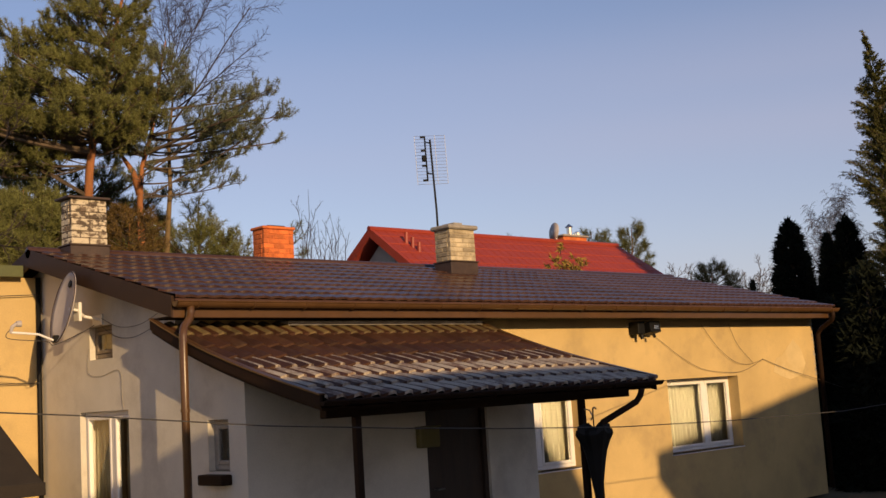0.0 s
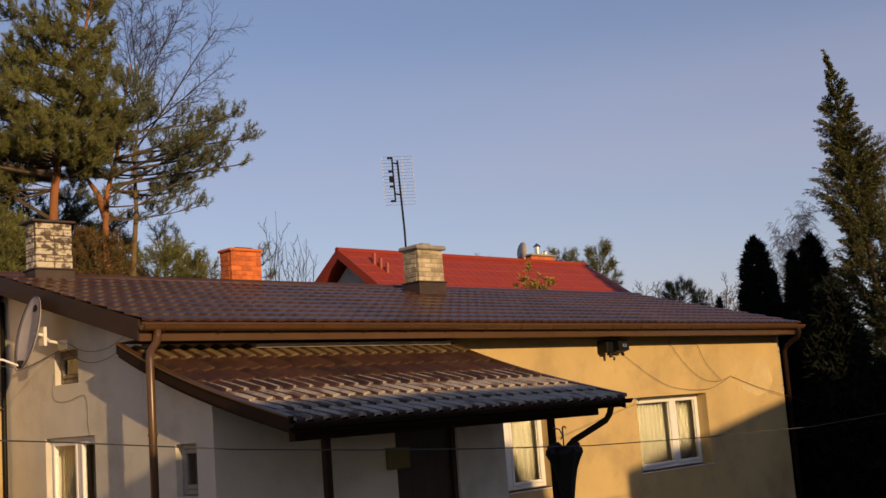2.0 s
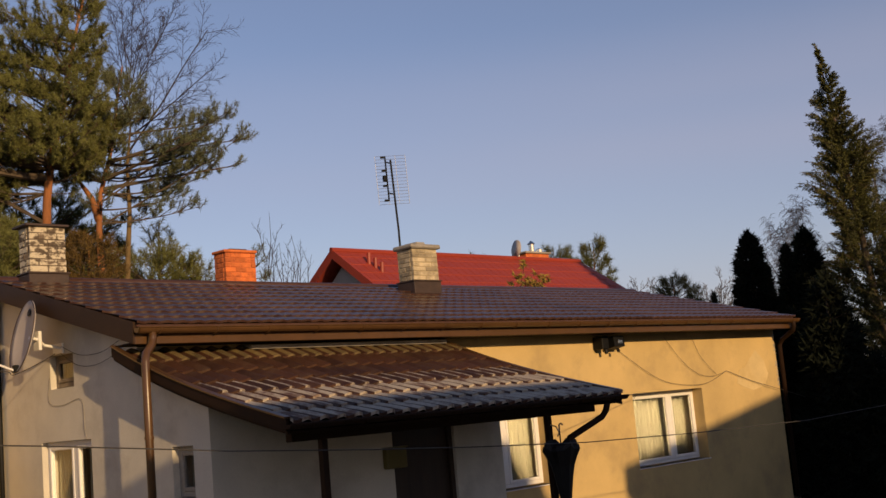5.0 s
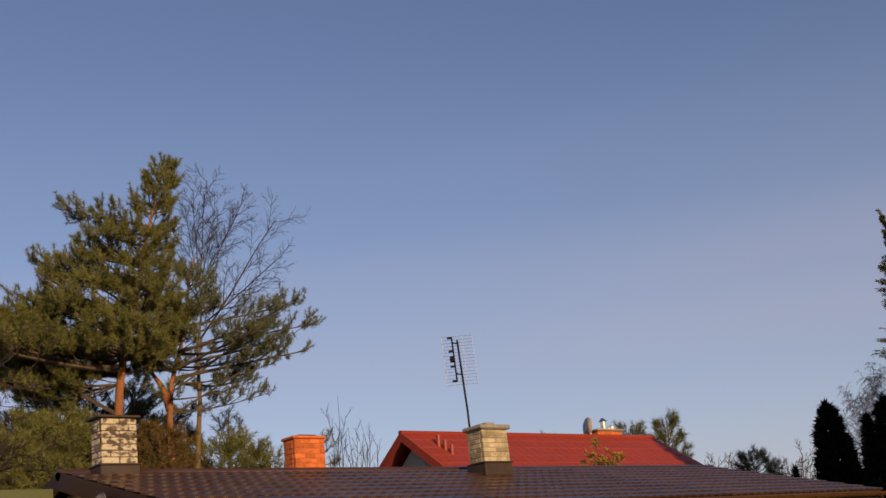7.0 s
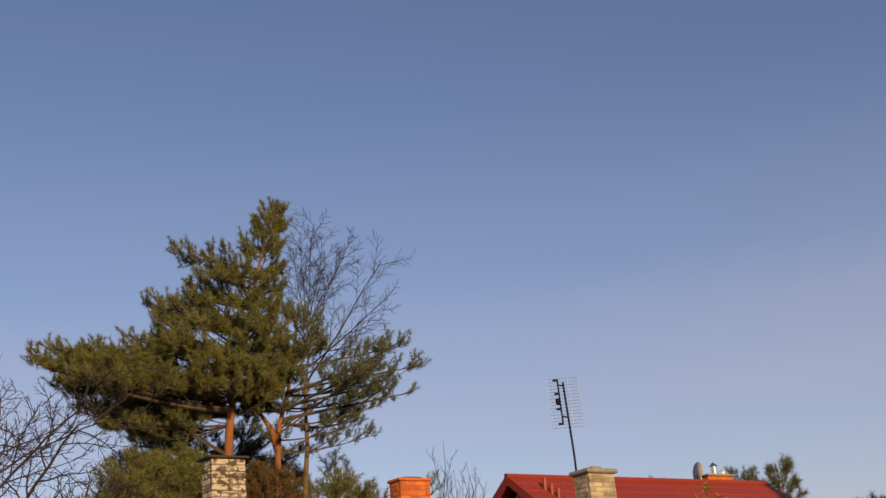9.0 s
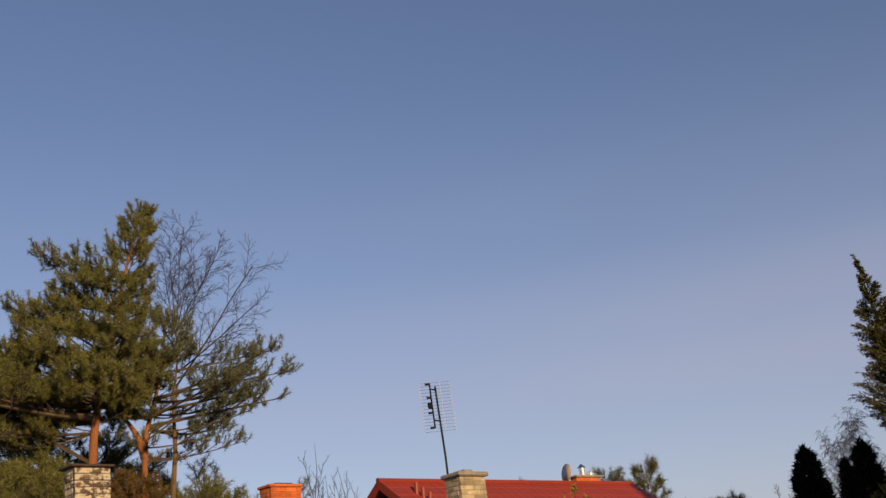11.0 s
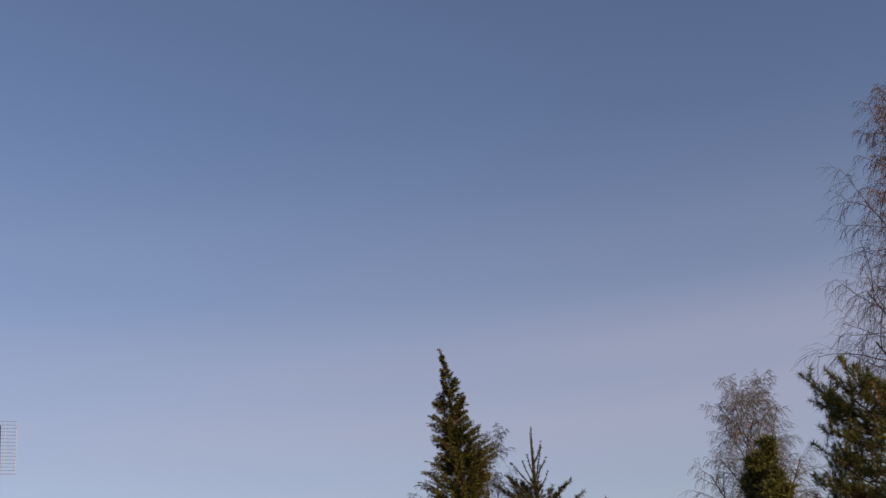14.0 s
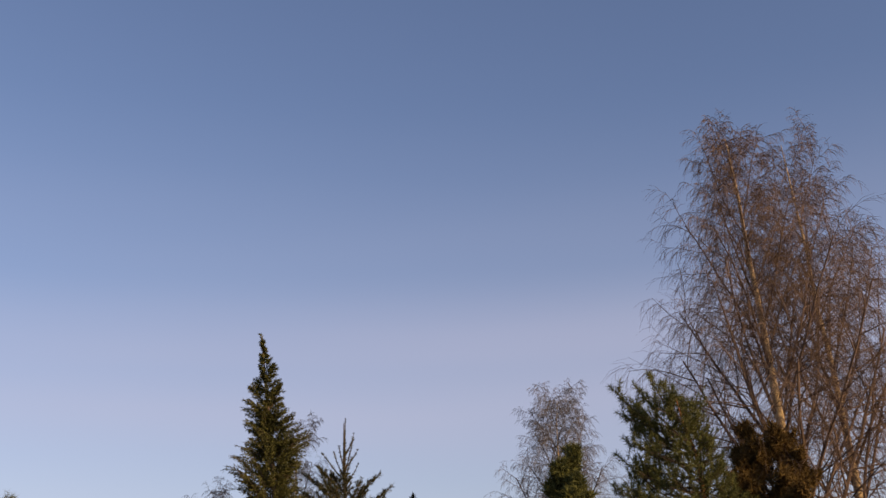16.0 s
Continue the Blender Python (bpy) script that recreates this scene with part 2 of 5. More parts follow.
# ---- shape helpers ----
class Mesh:
    """Collects vertices and faces."""

    def __init__(self):
        self.v, self.f = [], []

    def add(self, verts, faces):
        k = len(self.v)
        self.v.extend(verts)
        self.f.extend([tuple(i + k for i in f) for f in faces])

    def box(self, x0, x1, y0, y1, z0, z1, bevel=0.0):
        if bevel <= 0:
            self.add([(x, y, z) for z in (z0, z1) for y in (y0, y1) for x in (x0, x1)],
                     [(0, 2, 3, 1), (4, 5, 7, 6), (0, 1, 5, 4), (2, 6, 7, 3), (0, 4, 6, 2), (1, 3, 7, 5)])
        else:
            b = bevel
            pts = []
            for z, q in ((z0, b), (z0 + b, 0), (z1 - b, 0), (z1, b)):
                pts.append([(x0 + q, y0 + b, z), (x0 + b, y0 + q, z), (x1 - b, y0 + q, z), (x1 - q, y0 + b, z),
                            (x1 - q, y1 - b, z), (x1 - b, y1 - q, z), (x0 + b, y1 - q, z), (x0 + q, y1 - b, z)])
            flat = [p for r in pts for p in r]
            faces = [tuple(range(7, -1, -1)), tuple(range(24, 32))]
            for r in range(3):
                for i in range(8):
                    j = (i + 1) % 8
                    faces.append((r * 8 + i, r * 8 + j, r * 8 + 8 + j, r * 8 + 8 + i))
            self.add(flat, faces)
        return self

    def prism(self, outline, axis, a, b):
        """An outline in the two other axes, pushed from a to b along an axis (0 x, 1 y, 2 z)."""
        def put(p, c):
            q = [p[0], p[1]]
            q.insert(axis, c)
            return tuple(q)
        n = len(outline)
        self.add([put(p, a) for p in outline] + [put(p, b) for p in outline],
                 [tuple(range(n - 1, -1, -1)), tuple(range(n, 2 * n))] + [(i, (i + 1) % n, n + (i + 1) % n, n + i) for i in range(n)])
        return self

    def tube(self, pts, radii, sides=6, caps=True):
        pts = [Vector(p) for p in pts]
        if isinstance(radii, (int, float)):
            radii = [radii] * len(pts)
        ref = Vector((0.31, 0.17, 0.93)).normalized()
        verts, faces, n = [], [], len(pts)
        for i, p in enumerate(pts):
            d = (pts[min(i + 1, n - 1)] - pts[max(i - 1, 0)]).normalized()
            if abs(d.dot(ref)) > 0.95:
                ref = Vector((0.9, 0.3, 0.1)).normalized()
            u = d.cross(ref).normalized()
            w = d.cross(u)
            for s in range(sides):
                a = 2 * math.pi * s / sides
                verts.append(p + (u * math.cos(a) + w * math.sin(a)) * radii[i])
        for i in range(n - 1):
            for s in range(sides):
                t = (s + 1) % sides
                faces.append((i * sides + s, i * sides + t, (i + 1) * sides + t, (i + 1) * sides + s))
        if caps:
            faces.append(tuple(range(sides - 1, -1, -1)))
            faces.append(tuple((n - 1) * sides + s for s in range(sides)))
        self.add(verts, faces)
        return self

    def data(self, name, mat, smooth=False):
        me = bpy.data.meshes.new(name)
        me.from_pydata([tuple(v) for v in self.v], [], self.f)
        me.materials.append(mat)
        if smooth:
            me.polygons.foreach_set("use_smooth", [True] * len(me.polygons))
        me.update()
        return me


def thing(name, mesh, mat, label, category, group="", kind="", smooth=False):
    return tagged(new(name, mesh.data(name, mat, smooth)), label, category, group, kind)


def empty(name, label, category, group="", kind="", at=(0, 0, 0)):
    ob = new(name)
    ob.location = at
    return tagged(ob, label, category, group, kind)


def part(name, mesh, mat, parent, label="", smooth=False, kind=""):
    """One mesh under a thing; mesh is in world metres."""
    ob = new(name, mesh.data(name, mat, smooth))
    ob.parent = parent
    ob.matrix_parent_inverse = Matrix.Translation(-Vector(parent.location)) if parent.parent is None else Matrix()
    return tagged(ob, label, "", "", kind)


def piece(name, data, parent, loc, rot=(0, 0, 0)):
    """A small piece that shares its mesh with others."""
    ob = new(name, data)
    ob.parent = parent
    ob.location, ob.rotation_euler = Vector(loc) - (Vector(parent.location) if parent.parent is None else Vector()), rot
    return ob


def arc(a, b, sag, n=14):
    """A hanging line from a to b."""
    a, b = Vector(a), Vector(b)
    return [a.lerp(b, i / n) - Vector((0, 0, sag * 4 * (i / n) * (1 - i / n))) for i in range(n + 1)]

# ---- ground ----
g = Mesh()
N = 60
rings = [0, 3, 6, 10, 15, 22, 32, 50, 80, 140, 300, 800, 2500]
gv = [(0, 0, 0)]
for r in rings[1:]:
    for i in range(N):
        a = 2 * math.pi * i / N
        gv.append((r * math.cos(a), r * math.sin(a), 0.05 * noise.noise(Vector((r * math.cos(a) * 0.15, r * math.sin(a) * 0.15, 0))) - 0.03 if r < 60 else -0.03))
gf = [(0, 1 + i, 1 + (i + 1) % N) for i in range(N)]
for k in range(len(rings) - 2):
    for i in range(N):
        j = (i + 1) % N
        gf.append((1 + k * N + i, 1 + (k + 1) * N + i, 1 + (k + 1) * N + j, 1 + k * N + j))
g.add(gv, gf)
thing("ground", g, M_GROUND, "winter lawn and bare soil round the houses", "ground", kind="structure")

# ---- the ochre bungalow ----
XL, XR, YF, YB = 6.4, 19.68, 11.0, 17.2      # walls
RX0, RX1 = 6.1, 19.65                        # roof ends
EY, EZ, RY, RZ = 10.5, 3.36, 14.0, 4.30      # eave and ridge of the front slope
SLOPE = (RZ - EZ) / (RY - EY)
house = empty("bungalow", "single-storey bungalow with ochre front, white side wall and brown metal-tile roof", "house", at=(13, 14, 0))


def wall_with_holes(m, axis, c0, c1, a0, a1, z0, z1, holes):
    """One welded wall from c0 to c1 across its thickness, a0 to a1 along it, with rectangular openings (a0, a1, z0, z1)."""
    ca = sorted({a0, a1, *[h[0] for h in holes], *[h[1] for h in holes]})
    cz = sorted({z0, z1, *[h[2] for h in holes], *[h[3] for h in holes]})
    na, nz = len(ca), len(cz)
    pts = [((a, c, z) if axis == 0 else (c, a, z)) for c in (c0, c1) for z in cz for a in ca]

    def vid(side, iz, ia):
        return side * na * nz + iz * na + ia

    def solid(iz, ia):
        if not (0 <= iz < nz - 1 and 0 <= ia < na - 1):
            return False
        a, z = (ca[ia] + ca[ia + 1]) / 2, (cz[iz] + cz[iz + 1]) / 2
        return not any(h[0] < a < h[1] and h[2] < z < h[3] for h in holes)
    faces = []
    for iz in range(nz - 1):
        for ia in range(na - 1):
            if not solid(iz, ia):
                continue
            q = [(iz, ia), (iz, ia + 1), (iz + 1, ia + 1), (iz + 1, ia)]
            faces.append(tuple(vid(0, *p) for p in q))
            faces.append(tuple(vid(1, *p) for p in reversed(q)))
            for (p, r), (dz, da) in zip(((0, 1), (1, 2), (2, 3), (3, 0)), ((-1, 0), (0, 1), (1, 0), (0, -1))):
                if not solid(iz + dz, ia + da):
                    faces.append((vid(0, *q[p]), vid(1, *q[p]), vid(1, *q[r]), vid(0, *q[r])))
    used = sorted({i for f in faces for i in f})
    new_id = {o: i for i, o in enumerate(used)}
    m.add([pts[o] for o in used], [tuple(new_id[i] for i in f) for f in faces])
    return m


WIN = [(15.08, 17.07, 1.05, 2.22), (11.0, 12.98, 1.05, 2.22)]
front = part("front_wall", wall_with_holes(Mesh(), 0, YF, YF + 0.3, XL + 0.3, XR, 0, 3.2, WIN), M_YELLOW, house, "ochre rendered front wall with stains")
GW = [(12.08, 13.28, 1.05, 2.25), (12.42, 12.99, 2.86, 3.25), (10.03, 10.42, 1.57, 2.09)]
part("porch_side_wall", wall_with_holes(Mesh(), 1, XL, XL + 0.3, 9.72, 11.0, 0, 2.62, GW[2:]), M_WHITE, house, "greyish white porch side wall")
part("side_wall", wall_with_holes(Mesh(), 1, XL, XL + 0.3, 11.0, YB, 0, 3.28, GW[:2]), M_WHITE, house, "greyish white rendered gable wall")
part("porch_gable", Mesh().prism([(9.86, 2.62), (10.997, 2.62), (10.997, 3.02), (10.7, 2.90), (10.4, 2.79), (10.1, 2.69)], 0, XL, XL + 0.3), M_WHITE, house, "greyish white wall under the porch roof")
part("gable", Mesh().prism([(11.0, 3.28), (YB, 3.28), (YB, 3.4), (RY, RZ - 0.13), (11.0, EZ + SLOPE * 0.5 - 0.13)], 0, XL, XL + 0.3), M_WHITE, house, "greyish white gable")
part("back_wall", Mesh().box(XL + 0.3, XR - 0.3, YB - 0.3, YB, 0, 3.2), M_YELLOW, house)
part("end_wall", Mesh().prism([(YF + 0.3, 0), (YB, 0), (YB, 3.3), (RY, RZ - 0.13), (YF + 0.3, 3.3)], 0, XR - 0.3, XR), M_YELLOW, house)
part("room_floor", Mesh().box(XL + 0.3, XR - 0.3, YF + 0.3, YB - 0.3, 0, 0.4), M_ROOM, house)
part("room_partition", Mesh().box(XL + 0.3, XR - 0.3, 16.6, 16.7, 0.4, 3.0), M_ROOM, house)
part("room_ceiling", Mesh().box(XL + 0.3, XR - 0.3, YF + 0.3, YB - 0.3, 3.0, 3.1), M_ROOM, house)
part("porch_wall", wall_with_holes(Mesh(), 0, 9.72, 10.0, XL + 0.3, 10.56, 0, 2.62, [(8.77, 9.75, 0.15, 2.16)]), M_WHITE, house, "white rendered porch wall in the shade")
part("porch_end_wall", Mesh().box(10.26, 10.56, 10.0, 11.0, 0, 2.75), M_WHITE, house)

# windows
def window(holes_y, x0, x1, z0, z1, mull, parent, name="window", axis=0, frame_mat=None):
    """A plastic window in a reveal; axis 0: in a wall along x, 1: along y."""
    c = holes_y
    f = Mesh()
    t = 0.055

    def bx(m, a0, a1, za, zb, d0, d1, bevel=0.008):
        if axis == 0:
            m.box(a0, a1, c + d0, c + d1, za, zb, bevel)
        else:
            m.box(c + d0, c + d1, a0, a1, za, zb, bevel)
    bx(f, x0, x0 + t, z0, z1, 0, 0.07)
    bx(f, x1 - t, x1, z0, z1, 0, 0.07)
    bx(f, x0 + t, x1 - t, z1 - t, z1, 0.002, 0.068)
    bx(f, x0 + t, x1 - t, z0, z0 + t, 0.002, 0.068)
    for q in mull:
        bx(f, q - 0.045, q + 0.045, z0 + t, z1 - t, -0.004, 0.064)
    frame_mat = frame_mat or M_PVC
    win = part(name, f, frame_mat, parent, "white plastic window frame" if frame_mat is M_PVC else "old brown wooden window frame")
    edges = [x0 + t, *mull, x1 - t]
    for i, (a, b) in enumerate(zip(edges, edges[1:])):
        a2 = a + (0.045 if i else 0)
        b2 = b - (0.045 if i < len(edges) - 2 else 0)
        s = Mesh()
        k = 0.045
        bx(s, a2, a2 + k, z0 + t, z1 - t, -0.012, 0.05)
        bx(s, b2 - k, b2, z0 + t, z1 - t, -0.012, 0.05)
        bx(s, a2 + k, b2 - k, z1 - t - k, z1 - t, -0.010, 0.048)
        bx(s, a2 + k, b2 - k, z0 + t, z0 + t + k, -0.010, 0.048)
        part("sash", s, frame_mat, win)
        p = Mesh()
        bx(p, a2 + k, b2 - k, z0 + t + k, z1 - t - k, 0.016, 0.024, 0)
        pane = part("pane", p, M_GLASS, win, "clear glass pane")
        pane.visible_shadow = False
    return win


def drape(name, parent, y, x0, x1, z0, z1, folds, seed, axis=0):
    rng = random.Random(seed)
    m = Mesh()
    n = folds * 8
    xs = [x0 + (x1 - x0) * i / n for i in range(n + 1)]
    ph = rng.random() * 6
    top = [(x, y + 0.02 * math.sin(i * 2 * math.pi / 8 + ph), z1) for i, x in enumerate(xs)]
    bot = [(x + rng.uniform(-0.01, 0.01), y + 0.035 * math.sin(i * 2 * math.pi / 8 + ph), z0) for i, x in enumerate(xs)]
    m.add([q if axis == 0 else (q[1], q[0], q[2]) for q in top + bot], [(i, i + 1, n + 2 + i, n + 1 + i) for i in range(n)])
    ob = part(name, m, M_CURTAIN, parent, "pale net curtain", True)
    mod = ob.modifiers.new("thick", "SOLIDIFY")
    mod.thickness = 0.004
    return ob


w2 = window(YF + 0.19, 15.08, 17.07, 1.06, 2.22, [16.32], house)
w1 = window(YF + 0.19, 11.0, 12.98, 1.06, 2.22, [12.22], house)
g1 = window(XL + 0.07, 12.08, 13.28, 1.06, 2.25, [12.58], house, axis=1)
g2 = window(XL + 0.07, 12.42, 12.99, 2.87, 3.25, [], house, axis=1, frame_mat=M_OLD_FRAME)
g3 = window(XL + 0.07, 10.03, 10.42, 1.58, 2.09, [], house, axis=1, frame_mat=M_GREY_FRAME)
for x0, x1, dy, folds, sd in ((15.0, 15.72, 0.30, 8, 1), (15.7, 16.25, 0.36, 5, 5), (16.2, 17.15, 0.40, 9, 2), (10.9, 12.2, 0.36, 12, 3), (12.15, 13.1, 0.38, 8, 4)):
    drape("curtain", house, YF + dy, x0, x1, 1.0, 2.35, folds, sd)
for y0, y1, folds, sd in ((12.1, 12.45, 4, 6), (12.62, 13.26, 6, 7)):
    drape("curtain", house, XL + 0.2, y0, y1, 1.06, 2.24, folds, sd, 1)
drape("curtain", house, XL + 0.2, 12.44, 12.97, 2.86, 3.25, 4, 8, 1)
drape("curtain", house, XL + 0.2, 10.04, 10.41, 1.57, 2.09, 3, 9, 1)
for a, b in ((15.06, 17.09), (10.98, 13.0)):
    part("window_sill", Mesh().box(a, b, YF - 0.02, YF + 0.2, 1.035, 1.05, 0.004), M_PVC, house, "thin white sill")
part("window_sill", Mesh().box(XL - 0.03, XL + 0.16, 12.16, 13.3, 1.02, 1.05, 0.006), M_BROWN, house)
part("window_sill", Mesh().box(XL - 0.12, XL + 0.02, 10.0, 10.46, 1.44, 1.545, 0.012), M_DARKBROWN, house, "dark box sill")

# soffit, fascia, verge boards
part("soffit", Mesh().box(RX0 + 0.03, RX1 - 0.02, 10.58, YF - 0.003, 3.165, 3.18), M_DARKBROWN, house, "brown soffit boards darkened for shade")
part("fascia", Mesh().box(RX0 + 0.02, RX1, 10.55, 10.578, 3.155, 3.345, 0.004), M_BROWN, house, "brown fascia board")
for x in (RX0, RX1 - 0.03):
    v = Mesh()
    v.prism([(EY + 0.04, EZ + 0.02), (EY + 0.06, EZ - 0.2), (RY, RZ - 0.21), (2 * RY - EY - 0.06, EZ - 0.2), (2 * RY - EY - 0.04, EZ + 0.02), (RY, RZ + 0.02)], 0, x, x + 0.03)
    part("verge_board", v, M_VERGE, house, "dark brown verge board")
v = Mesh()
v.prism([(10.6, 3.16), (RY, RZ - 0.2), (RY, RZ - 0.18), (10.6, 3.18)], 0, RX0 + 0.03, XL - 0.002)
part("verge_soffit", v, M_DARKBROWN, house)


# pressed metal-tile sheets
def tile_sheets(parent, mat, x0, x1, profile, course, count, wave=0.183, amp=0.014, step=0.022):
    """Sheets side by side, each one all the way up; profile(s) gives y, z and the normal s metres up from the eave."""
    length = profile(None)
    rows = max(1, round(length / course))
    course = length / rows
    for k in range(count):
        a, b = x0 + (x1 - x0) * k / count, x0 + (x1 - x0) * (k + 1) / count
        nx = max(8, int((b - a) / wave * 8))
        m, vs, lines = Mesh(), [], 0
        for r in range(rows):
            for s, h in ((r * course - 0.02, -0.006), (r * course - 0.02, step), (r * course + 0.35 * course, step * 0.75), ((r + 1) * course - 0.02, 0.0)):
                y, z, ny, nz = profile(s)
                lines += 1
                for i in range(nx + 1):
                    x = a + (b - a) * i / nx
                    c = math.cos(2 * math.pi * (x - x0) / wave)
                    d = h + amp * (0.5 + 0.5 * c) ** 0.7
                    pull = 0.02 * (0.5 - 0.5 * c)
                    vs.append((x, y + ny * d + pull * nz, z + nz * d - pull * ny))
        n = nx + 1
        m.add(vs, [(q * n + i, q * n + i + 1, (q + 1) * n + i + 1, (q + 1) * n + i) for q in range(lines - 1) for i in range(nx)])
        part("roof_sheet", m, mat, parent, "", False)


def main_slope(s):
    if s is None:
        return math.hypot(RY - EY, RZ - EZ)
    a = math.atan(SLOPE)
    return (EY + s * math.cos(a), EZ + s * math.sin(a), -math.sin(a), math.cos(a))


roof = part("roof", Mesh().prism([(EY + 0.02, EZ - 0.03), (RY, RZ - 0.03), (2 * RY - EY, EZ - 0.03), (2 * RY - EY, EZ), (RY, RZ), (EY + 0.02, EZ)], 0, RX0 + 0.03, RX1 - 0.03), M_TILE, house, "shiny brown metal-tile roof")
tile_sheets(roof, M_TILE, RX0 + 0.01, RX1 - 0.01, main_slope, 0.35, 12)
rc = Mesh()
rc.tube([(RX0, RY, RZ - 0.02), (RX1, RY, RZ - 0.02)], 0.075, 10)
part("ridge_cap", rc, M_TILE, roof, "", True)


def gutter(name, parent, x0, x1, y, z, r, brackets, seams, finish, words):
    m = Mesh()
    k = 8
    prof = [(y - r * math.cos(math.pi * i / k), z - r * math.sin(math.pi * i / k)) for i in range(k + 1)]
    inner = [(y - (r - 0.006) * math.cos(math.pi * i / k), z - (r - 0.006) * math.sin(math.pi * i / k)) for i in range(k, -1, -1)]
    m.prism(prof + inner, 0, x0, x1)
    m.tube([(x0, y - r, z), (x1, y - r, z)], 0.011, 8)
    ob = part(name, m, finish, parent, words)
    for x in (x0, x1 - 0.01):
        part("end_cap", Mesh().prism(prof, 0, x, x + 0.01), finish, ob)
    for i in range(brackets):
        x = x0 + 0.25 + (x1 - x0 - 0.5) * i / (brackets - 1)
        b = Mesh()
        b.tube([(x, y - (r + 0.006) * math.cos(math.pi * j / 8), z - (r + 0.006) * math.sin(math.pi * j / 8)) for j in range(9)], 0.008, 5)
        part("bracket", b, finish, ob)
    for x in seams:
        b = Mesh()
        b.tube([(x - 0.03, y, z), (x + 0.03, y, z)], r + 0.004, 14)
        part("joint_sleeve", b, finish, ob)
    return ob


gutter("gutter", house, RX0, RX1 + 0.02, 10.475, 3.315, 0.062, 20, [], M_BROWN, "brown half-round rain gutter")
dp = Mesh()
dp.tube([(6.28, 10.475, 3.29), (6.28, 10.475, 3.2), (6.25, 10.45, 3.13), (6.09, 10.30, 3.03), (6.06, 10.27, 2.95), (6.06, 10.27, 0.1)], 0.042, 12)
dpo = part("downpipe", dp, M_BROWN, house, "brown sheet-metal downpipe", True)
for z in (2.2, 1.0):
    part("pipe_clip", Mesh().tube([(6.06, 10.27, z - 0.015), (6.06, 10.27, z + 0.015)], 0.048, 12), M_BROWN, dpo)

dp = Mesh()
dp.tube([(19.52, 10.475, 3.29), (19.52, 10.475, 3.2), (19.56, 10.52, 3.12), (19.74, 10.86, 2.98), (19.76, 10.94, 2.88), (19.76, 10.95, 0.1)], 0.042, 12)
part("downpipe", dp, M_DARKBROWN, house, "dark downpipe at the wall corner", True)

# porch roof and posts
PX0, PX1, PY0, PZ0, PY1, PZ1 = 6.12, 10.88, 8.1, 2.21, 11.0, 3.12


def porch_slope(s):
    length = 3.06
    if s is None:
        return length

    def at(q):
        k = q / length
        return PY0 + (PY1 - PY0) * k, PZ0 + (PZ1 - PZ0) * k - 0.09 * 4 * k * (1 - k) * (0.6 + 0.4 * k)
    y, z = at(s)
    y2, z2 = at(s + 0.02)
    d = math.hypot(y2 - y, z2 - z)
    return y, z, -(z2 - z) / d, (y2 - y) / d


deck = Mesh()
prof = [porch_slope(3.06 * i / 12)[:2] for i in range(13)]
deck.prism([(y, z - 0.01) for y, z in prof] + [(y, z - 0.05) for y, z in reversed(prof)], 0, PX0 + 0.02, PX1 - 0.02)
porch = part("porch_roof", deck, M_DARKBROWN, house, "weathered brown tile porch roof")
# single pressed tiles of the porch roof: one arched pan with a stepped lower edge
TW, TC = (PX1 - PX0) / 24, 3.06 / 7
tm_ = Mesh()
for s_, h in ((-0.03, -0.004), (-0.03, 0.028), (0.1, 0.024), (0.26, 0.015), (TC, 0.002)):
    for i in range(9):
        c = math.cos(2 * math.pi * i / 8)
        pull = 0.045 * (0.5 - 0.5 * c) if s_ < 0.05 else 0.0
        tm_.v.append((TW * (i / 8 - 0.5), s_ + pull, h + 0.040 * (0.5 + 0.5 * c) ** 1.1))
tm_.f = [(q * 9 + i, q * 9 + i + 1, q * 9 + 10 + i, q * 9 + 9 + i) for q in range(4) for i in range(8)]


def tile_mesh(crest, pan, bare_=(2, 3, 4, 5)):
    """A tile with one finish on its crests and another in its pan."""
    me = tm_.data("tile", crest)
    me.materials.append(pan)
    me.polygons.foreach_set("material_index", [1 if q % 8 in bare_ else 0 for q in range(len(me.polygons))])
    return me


# Pale crests beside dark pans paint in the waves' reflected light, with the frost.
tile_kinds = [tile_mesh(M_TILE_FROST_SHEEN, M_TILE_OLD, (2, 3, 4, 5, 6)), tile_mesh(M_TILE_OLD, M_TILE_OLD), tile_mesh(M_TILE_MOSS, M_TILE_OLD), tile_mesh(M_TILE_RIME_SHEEN, M_TILE_OLD, (2, 3, 4, 5))]
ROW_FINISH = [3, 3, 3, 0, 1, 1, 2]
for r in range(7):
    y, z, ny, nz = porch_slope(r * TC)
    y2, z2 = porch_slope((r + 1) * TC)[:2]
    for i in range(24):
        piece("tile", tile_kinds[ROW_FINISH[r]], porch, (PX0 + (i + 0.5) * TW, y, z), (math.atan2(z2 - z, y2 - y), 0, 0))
for x in (PX0 - 0.02, PX1 - 0.01):
    v = Mesh()
    v.prism([(y, z + 0.05) for y, z in prof] + [(y, z - (0.055 if x < 8 else 0.10)) for y, z in reversed(prof)], 0, x, x + 0.03)
    part("verge_board", v, M_DARKBROWN, porch, "dark brown verge board")
    part("verge_cap", Mesh().prism([(y, z + 0.068) for y, z in prof] + [(y, z + 0.052) for y, z in reversed(prof)], 0, x - 0.012, x + 0.06), M_BROWN, porch, "folded brown edge strip")
